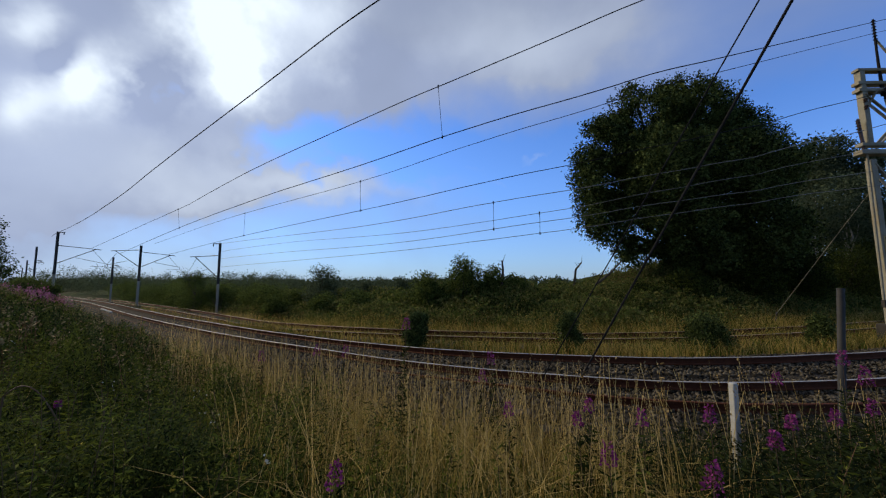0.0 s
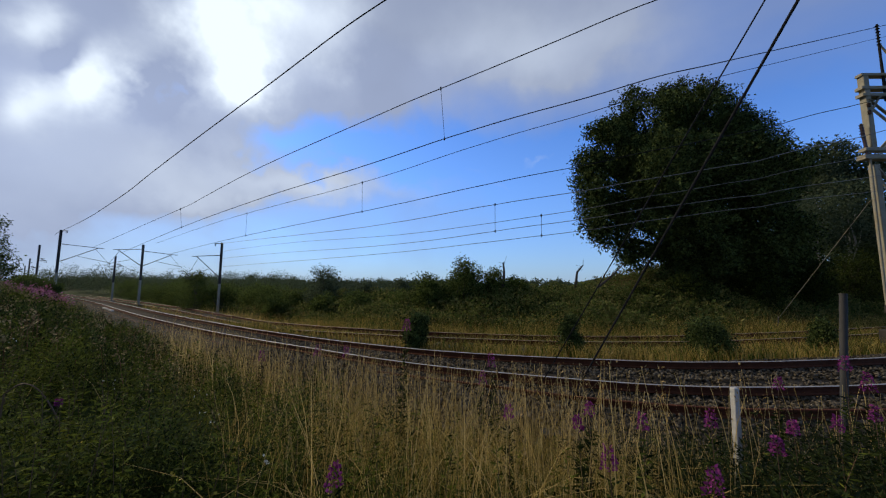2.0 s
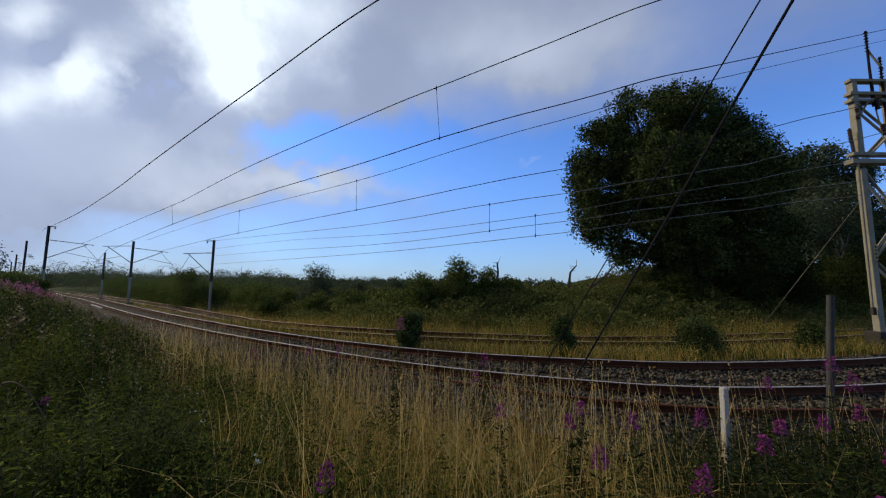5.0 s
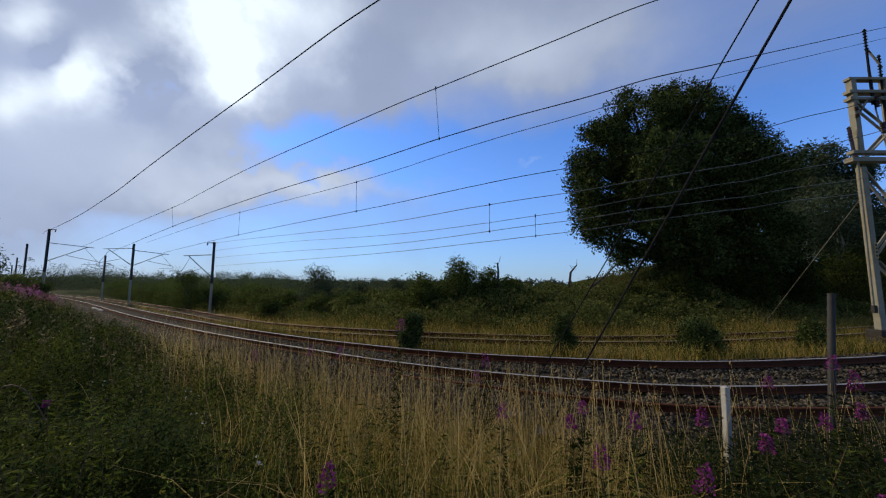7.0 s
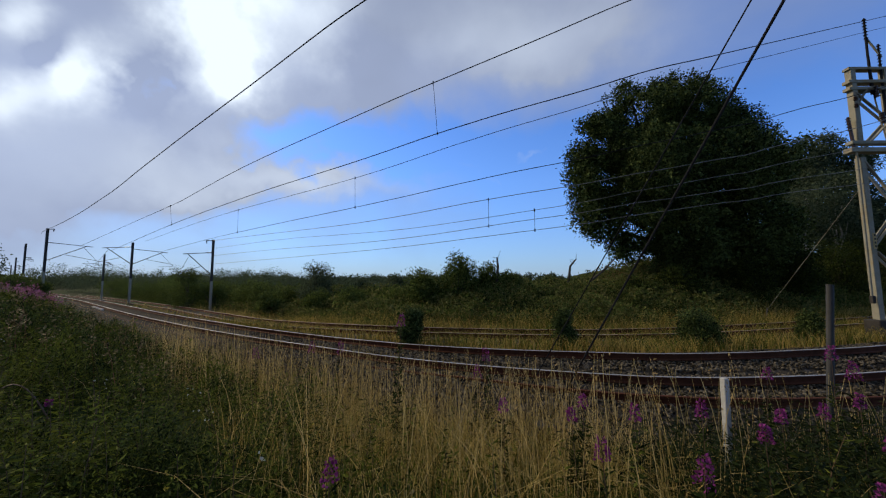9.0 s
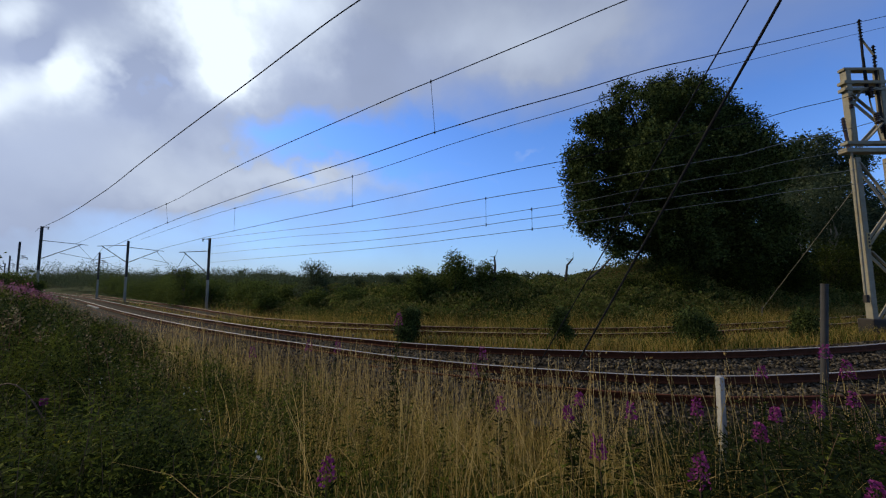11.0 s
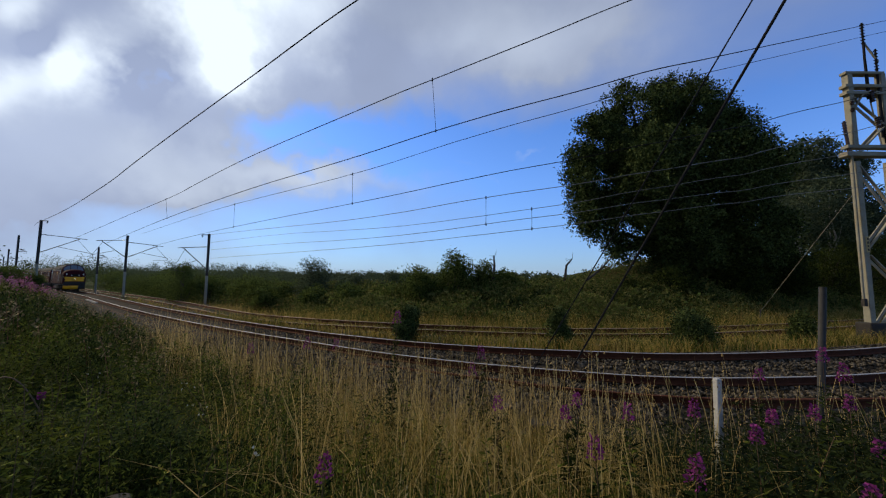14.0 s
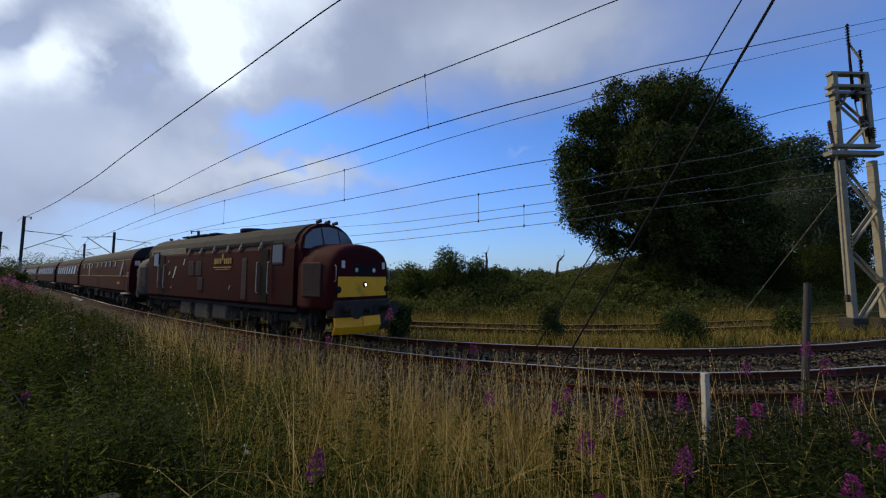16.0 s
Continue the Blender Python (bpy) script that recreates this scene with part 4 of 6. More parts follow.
def anchor_mast():
    """The pale lattice structure on which the wires end."""
    bx, by, k = 15.5, 13.7, 0.783
    t = thing("lattice_mast", "pale painted lattice mast with insulators and anchored wires", "lattice mast", at=pose(bx, by, 0.401) @ Matrix.Scale(k, 4))
    z0 = (float(ground_height(np.array([bx]), np.array([by]))[0]) - 0.2 - 0.401) / k
    W = 1.62

    def lean(z):
        return -0.012 * max(z, 0)
    for x0 in (0.0, W):
        bm = bmesh.new()
        for a, b, w in ((z0, 7.7, 0.25), (8.35, 12.1, 0.24)):
            vs = box(bm, (x0 + 0.1, 0, (a + b) / 2), (w, 0.30, b - a), 0.015)
            for v in vs:
                v.co.x += lean(v.co.z)
        part("leg", bm, STEEL_PALE, t, "pale steel leg with rust stains")
        bm = bmesh.new()
        box(bm, (x0 + 0.1, 0, z0 + 0.6), (0.75, 0.7, 1.2), 0.06)
        part("base", bm, UNDER, t, "black base")
    bm = bmesh.new()
    box(bm, (0.75, 0, 8.05), (2.6, 0.42, 0.22), 0.02)
    box(bm, (0.75, 0, 8.42), (2.4, 0.36, 0.16), 0.02)
    part("cross_beam", bm, STEEL_PALE, t)
    for z in (11.1, 11.45):
        bm = bmesh.new()
        box(bm, (0.72, 0, z), (2.05, 0.36, 0.16), 0.02)
        part("cross_beam", bm, STEEL_PALE, t)
    bm = bmesh.new()
    box(bm, (0.70, 0, 12.12), (1.9, 0.32, 0.14), 0.02)
    part("cross_beam", bm, STEEL_PALE, t)
    for (xa, za), (xb, zb) in (((0.15, 7.5), (1.6, 5.3)), ((1.6, 5.2), (0.2, 3.5)), ((0.25, 3.2), (1.65, 1.7)), ((1.65, 1.6), (0.4, -0.1)), ((0.1, 10.9), (1.55, 9.5)), ((1.5, 9.4), (0.6, 8.5)), ((0.1, 10.2), (0.7, 11.1))):
        bm = bmesh.new()
        bar(bm, (xa + lean(za), -0.12, za), (xb + lean(zb), -0.12, zb), 0.12, 0.05)
        bar(bm, (xa + lean(za), 0.12, za), (xb + lean(zb), 0.12, zb), 0.05, 0.12)
        part("brace", bm, STEEL_PALE, t)
    for x, za, zb in ((0.80, 10.8, 14.7), (1.35, 8.9, 13.35)):
        bm = bmesh.new()
        insulator(bm, (x, -0.1, zb - 1.1), (x, -0.1, zb), 0.09, 7)
        rod(bm, (x, -0.1, za), (x, -0.1, zb - 1.0), 0.05, 8)
        rod(bm, (x + 0.12, -0.1, za - 0.3), (x - 0.02, -0.1, zb - 0.5), 0.03, 8)
        part("insulator_post", bm, WIRE, t, "tall dark insulator post")
    for x, z in ((0.85, 10.6), (1.5, 8.75), (1.02, 9.3)):
        bm = bmesh.new()
        insulator(bm, (x, -0.25, z), (x, -0.25, z + 0.55), 0.13, 5)
        part("insulator", bm, CERAMIC, t)
    bm = bmesh.new()
    bar(bm, (0.8, -0.1, 13.7), (1.45, -0.1, 12.7), 0.07, 0.05)
    part("stay_bar", bm, STEEL_PALE, t)
    bm = bmesh.new()
    rod(bm, (0.9, -0.1, 10.6), (1.25, -0.1, 8.5), 0.03, 8)
    part("stay_bar", bm, STEEL_PALE, t)
    bm = bmesh.new()
    rod(bm, (-0.28, -0.05, 8.2), (-0.42, -0.05, 9.6), 0.07, 10)
    insulator(bm, (-0.42, -0.05, 9.0), (-0.42, -0.05, 9.7), 0.1, 5)
    part("insulator", bm, CERAMIC, t)
    for z in (10.1, 10.45):
        bm = bmesh.new()
        insulator(bm, (-0.12, -0.2, z), (-0.12, -0.2, z + 0.2), 0.09, 3)
        part("insulator", bm, CERAMIC, t)
    bm = bmesh.new()
    rod(bm, (-0.24, -0.1, 0.9), (-0.24, -0.1, 8.0), 0.05, 8)
    part("conduit", bm, STEEL_PALE, t)
    bm = bmesh.new()
    box(bm, (-0.24, -0.12, 1.0), (0.16, 0.16, 0.35), 0.02)
    part("switch_box", bm, UNDER, t)
    bm = bmesh.new()
    box(bm, (0.10, -0.165, 3.7), (0.16, 0.02, 0.75), 0.005)
    plate = part("sign_plate", bm, material("ochre enamel", (0.34, 0.25, 0.10), (0.48, 0.36, 0.15), 8, 0.6, 0.05), t, "narrow ochre sign plate")
    for k in range(4):
        bm = bmesh.new()
        box(bm, (0.10, -0.18, 3.45 + k * 0.17), (0.07, 0.01, 0.10), 0)
        part("sign_mark", bm, UNDER, plate)
    return t


anchor_mast()


def stays():
    """Two steel stays from anchors by the track up to a mast beside the camera, out of the view."""
    for a, b, r, lab in (((1.51, 5.93, -0.35), (3.65, 0.40, 7.53), 0.012, "thick black stay cable running to the ground"), ((1.22, 6.71, -0.35), (4.75, 0.60, 9.21), 0.008, "thin dark stay wire running to the ground")):
        a, b = Vector(a), Vector(b)
        t = thing("stay_cable", lab, "cable", "stay cables")
        bm = bmesh.new()
        rod(bm, a, b, r, 8)
        part("cable", bm, WIRE, t)
        bm = bmesh.new()
        d = (b - a).normalized()
        rod(bm, a - d * 0.1, a + d * 0.5, 0.022, 8)
        box(bm, a - Vector((0, 0, 0.05)), (0.3, 0.3, 0.2), 0.03)
        part("anchor", bm, UNDER, t)
    t = thing("stay_mast", "plain steel mast holding two stays beside the track", "mast", at=pose(4.95, 0.3, 0))
    bm = bmesh.new()
    rod(bm, (0, 0, -0.2), (0, 0, 9.5), 0.13, 12)
    part("post", bm, STEEL_DARK, t)
    bm = bmesh.new()
    rod(bm, (0, 0, 7.5), (-1.33, 0.1, 7.53), 0.05, 8)
    part("arm", bm, STEEL_DARK, t)
    # thin pale stay from the lattice mast to the ground beyond the siding
    t = thing("guy_wire", "thin pale guy wire from the lattice mast", "cable", "stay cables")
    bm = bmesh.new()
    rod(bm, (15.4, 13.8, 5.18), (16.6, 19.6, 0.4), 0.010, 6)
    part("cable", bm, STEEL_PALE, t)
    bm = bmesh.new()
    rod(bm, (16.6, 19.6, 0.5), (16.55, 19.65, -0.3), 0.025, 6)
    part("anchor", bm, SLEEPER, t)


stays()


def posts():
    g = float(ground_height(np.array([3.2]), np.array([4.45]))[0])
    t = thing("marker_post", "short weathered white concrete post in the grass", "post", at=pose(3.2, 4.45, 0, 0, 1, 12))
    bm = bmesh.new()
    box(bm, (0, 0, (0.74 + g - 0.2) / 2), (0.068, 0.068, 0.74 - g + 0.2), 0.012)
    part("shaft", bm, CONCRETE, t)
    g = float(ground_height(np.array([5.1]), np.array([4.95]))[0])
    t = thing("steel_tube_post", "dark steel tube post in the weeds", "post", at=pose(4.87, 4.95, 0, 0, 5.2, 0))
    bm = bmesh.new()
    rod(bm, (0, 0, g - 0.2), (0, 0, 1.80), 0.040, 20)
    rod(bm, (0, 0, 1.795), (0, 0, 1.812), 0.043, 20)
    part("tube", bm, STEEL_DARK, t)
    bm = bmesh.new()
    rod(bm, (0, 0, 1.6), (0, 0, 1.64), 0.043, 20)
    part("collar", bm, STEEL_DARK, t)


posts()

# ---------------------------------------------------------------- plants
RNG = np.random.default_rng(7)
LEAF_TREE = material("dark tree leaves", (0.012, 0.022, 0.006), (0.100, 0.132, 0.036), 0.5, 0.55, 0.0, island=1.3, trans=0.15)
# Shade of the dim right-hand corner is put into this leaf colour.
LEAF_SHADED = material("willowherb leaves with painted shade", (0.005, 0.009, 0.002), (0.024, 0.036, 0.008), 0.5, 0.6, 0.0, island=1.2, trans=0.12)
# Willow leaf colour; on the far woods its grey paints in distance haze.
LEAF_GREY = material("grey-green leaves of willow and hazed woods", (0.030, 0.046, 0.024), (0.100, 0.125, 0.066), 0.5, 0.6, 0.0, island=1.2, trans=0.42)
LEAF_BUSH = material("bramble and hawthorn leaves", (0.022, 0.038, 0.008), (0.110, 0.142, 0.034), 0.4, 0.6, 0.0, island=1.3, trans=0.48)
# Shade of the underlayer is put into this colour, against brighter nettles above.
LEAF_WEED_SHADED = material("weed leaves with painted shade", (0.004, 0.009, 0.001), (0.044, 0.060, 0.008), 0.7, 0.6, 0.0, island=1.2, trans=0.12)
LEAF_OLIVE = material("olive and browning herb leaves", (0.045, 0.052, 0.014), (0.190, 0.185, 0.056), 0.25, 0.7, 0.0, island=1.0, trans=0.4, rust=(0.10, 0.062, 0.028))
GRASS_GREEN = material("green grass", (0.018, 0.036, 0.004), (0.105, 0.140, 0.020), 0.8, 0.6, 0.0, island=1.2, trans=0.45)
LEAF_BRAMBLE = material("dark bramble leaves", (0.007, 0.014, 0.003), (0.075, 0.098, 0.020), 0.6, 0.6, 0.0, island=1.3, trans=0.15)
GRASS_ROSY = material("rosy-brown seeding grass", (0.095, 0.056, 0.030), (0.34, 0.225, 0.135), 0.4, 0.75, 0.0, island=1.1, trans=0.4)
LEAF_NETTLE = material("yellow-green nettle leaves", (0.013, 0.021, 0.002), (0.138, 0.155, 0.021), 0.6, 0.6, 0.0, island=1.3, trans=0.25)
GRASS_DRY = material("dry straw grass", (0.110, 0.073, 0.014), (0.500, 0.370, 0.105), 0.7, 0.7, 0.0, island=1.2, trans=0.45)
GRASS_PALE = material("bleached grass stems", (0.28, 0.195, 0.060), (0.62, 0.46, 0.18), 1.2, 0.7, 0.0, island=1.0, trans=0.4)
SEED = material("tawny seed heads", (0.16, 0.10, 0.035), (0.40, 0.28, 0.12), 1.2, 0.8, 0.0, island=1.0)
RED_DOCK = material("rusty dock stems", (0.10, 0.035, 0.018), (0.24, 0.11, 0.06), 1.2, 0.8, 0.0, island=1.0)
PINK = material("magenta willowherb petals", (0.12, 0.018, 0.09), (0.29, 0.052, 0.21), 2.0, 0.6, 0.0, island=1.2, trans=0.35)
PINK_PALE = material("faded willowherb bloom", (0.20, 0.060, 0.10), (0.42, 0.17, 0.24), 2.0, 0.7, 0.0, island=1.2, trans=0.25)
WHITE_BLOOM = material("white daisy heads", (0.50, 0.50, 0.42), (0.75, 0.74, 0.66), 3.0, 0.7, 0.0, island=0.8)
YELLOW_BLOOM = material("yellow ragwort heads", (0.40, 0.30, 0.03), (0.62, 0.48, 0.06), 3.0, 0.7, 0.0, island=0.8)
BARK = material("grey bark", (0.030, 0.025, 0.020), (0.10, 0.085, 0.065), 3.0, 0.9, 0.6)
BIRCH = material("pale birch bark", (0.16, 0.15, 0.13), (0.40, 0.38, 0.34), 3.0, 0.85, 0.4)
STEM_RED = material("reddish herb stem", (0.05, 0.035, 0.015), (0.13, 0.07, 0.04), 4.0, 0.7, 0.1)


def unit(v):
    return v / np.maximum(np.linalg.norm(v, axis=-1, keepdims=True), 1e-9)


def blades(p, h, w, lean, rng=RNG, curl=1.0, tip=0.15):
    """Curved blades: p (n, 3), h, w, lean (n): strips of four levels."""
    n = len(p)
    a = rng.uniform(0, 2 * np.pi, n)
    d = np.stack([np.cos(a), np.sin(a), np.zeros(n)], 1)
    b = rng.uniform(0, 2 * np.pi, n)
    side = np.stack([np.cos(b), np.sin(b), np.zeros(n)], 1)
    out = np.zeros((n, 8, 3))
    for k, u in enumerate((0.0, 0.38, 0.72, 1.0)):
        c = p + d * (lean * h * u**(1 + curl))[:, None]
        c[:, 2] += h * u * (1 - 0.35 * lean * u)
        ww = (w * (1 - (1 - tip) * u**1.5) / 2)[:, None]
        out[:, 2 * k] = c - side * ww
        out[:, 2 * k + 1] = c + side * ww
    return out


def leaves(c, size, rng=RNG, narrow=0.45, up=0.3, out=None):
    """One pointed quad a leaf, turned at random, biased upwards or along out."""
    n = len(c)
    d = unit(rng.normal(size=(n, 3)) + np.array([0, 0, up]) + (0 if out is None else out))
    s = unit(np.cross(d, rng.normal(size=(n, 3))))
    L = size[:, None]
    q = np.empty((n, 4, 3))
    q[:, 0] = c
    q[:, 1] = c + d * L * 0.45 + s * L * narrow * 0.5
    q[:, 2] = c + d * L * 0.45 - s * L * narrow * 0.5
    q[:, 3] = c + d * L
    return q


def stuff(name, verts, k, mat, label, category):
    return tagged(new(name, quads_mesh(name, verts, k, mat)), label, category, kind="stuff")


def on_ground(x, y, dz=0.0):
    return np.column_stack([x, y, ground_height(x, y) + dz])


def in_region(n, x0, x1, y0, y1, keep):
    x, y = RNG.uniform(x0, x1, n), RNG.uniform(y0, y1, n)
    k = RNG.uniform(0, 1, n) < keep(x, y)
    return x[k], y[k]


def near_u(x, y):
    """Distance from the track on the camera's side; the plants come nearer to it down the line."""
    return -track_offset(x, y, MAIN) + 0.9 * smoothstep(-3.5, 4, -np.asarray(x))


# how straw-like the near bank is: dry in the middle, green to the left, rank and dark to the right
def dryness(x, y):
    way = x / (y + 0.3) + 0.16 * lumps(x, y, 0.9) + 0.10 * lumps(x, y, 2.7, 1.0) + 0.047 * np.clip(y - 2, 0, 9)
    return np.clip(smoothstep(-0.52, -0.10, way) * (1 - 0.90 * smoothstep(0.42, 0.78, way)), 0, 1)


def hollow(x, y):
    """1 in the dark hollows between the mounds of weeds, 0 on the mounds."""
    pit = np.exp(-((np.asarray(x) + 3.7) / 0.85)**2 - ((np.asarray(y) - 4.9) / 0.9)**2)
    return np.clip(smoothstep(0.02, -0.30, lumps(x, y, 2.1, 2.0)) + 1.4 * pit, 0, 1)


def build_near_grass():
    # dry tufts
    x, y = in_region(130000, -13, 9, 1.2, 14, lambda x, y: 0.6 * dryness(x, y) * (0.35 + 0.65 * smoothstep(1.8, 3.8, y)) * smoothstep(3.0, 4.4, near_u(x, y) + 0.5 * lumps(x, y, 2.1)) * (np.abs(x) < 1.25 * y + 0.8))
    n = len(x)
    h = RNG.uniform(0.28, 0.85, n) * (1 - 0.30 * smoothstep(2.8, 1.2, y))
    stuff("dry_grass", blades(on_ground(x, y), h, RNG.uniform(0.003, 0.007, n), RNG.uniform(0.1, 0.9, n)), 8, GRASS_DRY, "tall dry straw-coloured grass on the bank", "grass")
    # pale flowering stems, standing clear of the tufts
    x, y = in_region(9000, -13, 9, 2.2, 14.0, lambda x, y: (0.015 + 0.985 * dryness(x, y)) * (1 - 0.6 * smoothstep(1.4, 3.0, x)) * smoothstep(2.7, 3.4, near_u(x, y)) * (np.abs(x) < 1.2 * y + 0.6))
    n = len(x)
    h = RNG.uniform(0.75, 1.32, n)
    p = on_ground(x, y)
    st = blades(p, h, np.full(n, 0.0045), RNG.uniform(0.03, 0.55, n)**1.3, tip=0.6)
    stuff("grass_stems", st, 8, GRASS_PALE, "thin bleached grass stems with seed heads", "grass")
    tips = st[:, 6:8].mean(1)
    k = 7
    c = np.repeat(tips, k, 0) + RNG.normal(size=(n * k, 3)) * np.array([0.010, 0.010, 0.055]) - np.array([0, 0, 0.04])
    stuff("grass_seed_heads", leaves(c, RNG.uniform(0.014, 0.032, n * k), up=1.5, narrow=0.35), 4, SEED, "tawny seed heads of the tall grass", "grass")
    # green grass, everywhere on the bank
    x, y = in_region(150000, -26, 9, 1.0, 20, lambda x, y: (0.42 - 0.22 * (1 - dryness(x, y))) * (1 - 0.85 * hollow(x, y) * (1 - dryness(x, y))) * smoothstep(3.1, 4.6, near_u(x, y)) * (np.abs(x) < 1.3 * y + 0.8) * np.clip(5.5 / (y + 1.0), 0.25, 1))
    n = len(x)
    h = RNG.uniform(0.18, 0.58, n)
    stuff("green_grass", blades(on_ground(x, y), h, RNG.uniform(0.004, 0.011, n), RNG.uniform(0.2, 1.1, n)), 8, GRASS_GREEN, "rank green grass on the bank", "grass")

    # tall bleached stems along the edge of the ballast
    x, y = in_region(3200, -6.5, 6.0, 3.6, 11.0, lambda x, y: np.exp(-((-track_offset(x, y, MAIN) - 4.0) / 0.9)**2) * np.clip(0.5 + lumps(x, y, 1.6, 4.0), 0.05, 1))
    n = len(x)
    st = blades(on_ground(x, y), RNG.uniform(0.85, 1.42, n), np.full(n, 0.0065), RNG.uniform(0.02, 0.22, n), tip=0.7)
    stuff("tall_stems", st, 8, GRASS_PALE, "tall bleached stems beside the ballast", "grass")
    # coarse arching blades and bent stems
    x, y = in_region(3600, -8, 6, 1.4, 7, lambda x, y: (0.02 + 0.5 * dryness(x, y)) * smoothstep(3.4, 4.6, near_u(x, y)) * (np.abs(x) < 1.25 * y + 0.5))
    n = len(x)
    stuff("arching_grass", blades(on_ground(x, y), RNG.uniform(0.5, 0.95, n), RNG.uniform(0.005, 0.010, n), RNG.uniform(0.5, 1.5, n), curl=1.4), 8, GRASS_PALE, "coarse arching pale grass blades", "grass")


build_near_grass()


def build_weeds():
    """Low leafy weeds in clumps over the green part of the bank."""
    x, y = in_region(11500, -28, 9, 1.0, 24, lambda x, y: (0.12 + 0.88 * (1 - dryness(x, y))) * (1 - 0.9 * hollow(x, y)) * smoothstep(3.6, 5.0, near_u(x, y)) * (np.abs(x) < 1.35 * y + 0.8) * np.clip(6 / (y + 1.0), 0.3, 1))
    p = on_ground(x, y)
    n = len(p)
    xn, yn = in_region(1900, -4.6, 1.6, 1.0, 3.4, lambda x, y: (0.1 + 0.9 * (1 - dryness(x, y))) * (1 - 0.9 * hollow(x, y)) * (np.abs(x) < 1.35 * y + 0.6))
    x, y = np.concatenate([x, xn]), np.concatenate([y, yn])
    p = on_ground(x, y)
    n = len(p)
    hh = RNG.uniform(0.08, 0.34, n) * (1 + 0.9 * lumps(x, y, 1.3))
    k = 56
    c = np.repeat(p, k, 0)
    r = RNG.uniform(0.08, 0.30, n).repeat(k)
    a, u = RNG.uniform(0, 2 * np.pi, n * k), RNG.uniform(0, 1, n * k)
    c[:, 0] += np.cos(a) * r * np.sqrt(u)
    c[:, 1] += np.sin(a) * r * np.sqrt(u)
    c[:, 2] += np.maximum(hh, 0.05).repeat(k) * RNG.beta(2.6, 1.2, n * k)
    size = RNG.uniform(0.02, 0.068, n * k) * ((0.7 + 0.6 * RNG.uniform(0, 1, n)) * np.clip(0.35 + y / 7, 0.5, 1.0)).repeat(k)
    stuff("leafy_weeds", leaves(c, size, narrow=0.30, up=0.35), 4, LEAF_WEED_SHADED, "dense leafy green weeds on the bank", "weeds")
    # upright stems of docks and thistles towards the left ridge
    x, y = in_region(3200, -30, -2, 5, 25, lambda x, y: smoothstep(3.2, 5.0, near_u(x, y)) * (1 - smoothstep(7.5, 11, near_u(x, y))) * smoothstep(3, 9, -x))
    n = len(x)
    st = blades(on_ground(x, y), RNG.uniform(0.5, 1.15, n), np.full(n, 0.012), RNG.uniform(0.02, 0.3, n), tip=0.5)
    stuff("dock_stems", st, 8, RED_DOCK, "rusty brown dock stems on the bank edge", "weeds")
    t = st[:, 4:8].mean(1)
    k = 16
    c = np.repeat(t, k, 0) + RNG.normal(size=(n * k, 3)) * np.array([0.035, 0.035, 0.14])
    stuff("dock_seeds", leaves(c, RNG.uniform(0.03, 0.07, n * k), narrow=0.6), 4, SEED, "brown dock seeds", "weeds")
    # white and yellow heads among the weeds
    for m, count, mat, lab in ((28, 5, WHITE_BLOOM, "small white daisy heads among weeds"), (26, 5, YELLOW_BLOOM, "small dull yellow ragwort heads")):
        x, y = in_region(m * 6, -14, -0.6, 2.2, 11, lambda x, y: (1 - dryness(x, y)) * smoothstep(4.4, 6, near_u(x, y)) * (np.abs(x) < 1.2 * y + 0.5) * 0.3)
        n = len(x)
        c = np.repeat(on_ground(x, y, 0.42), count, 0) + RNG.normal(size=(n * count, 3)) * np.array([0.08, 0.08, 0.04])
        q = [leaves(c, np.full(len(c), 0.020), narrow=0.9, up=2.0) for _ in range(3)]
        stuff("wild_flowers", np.concatenate(q), 4, mat, lab, "flowers")


build_weeds()


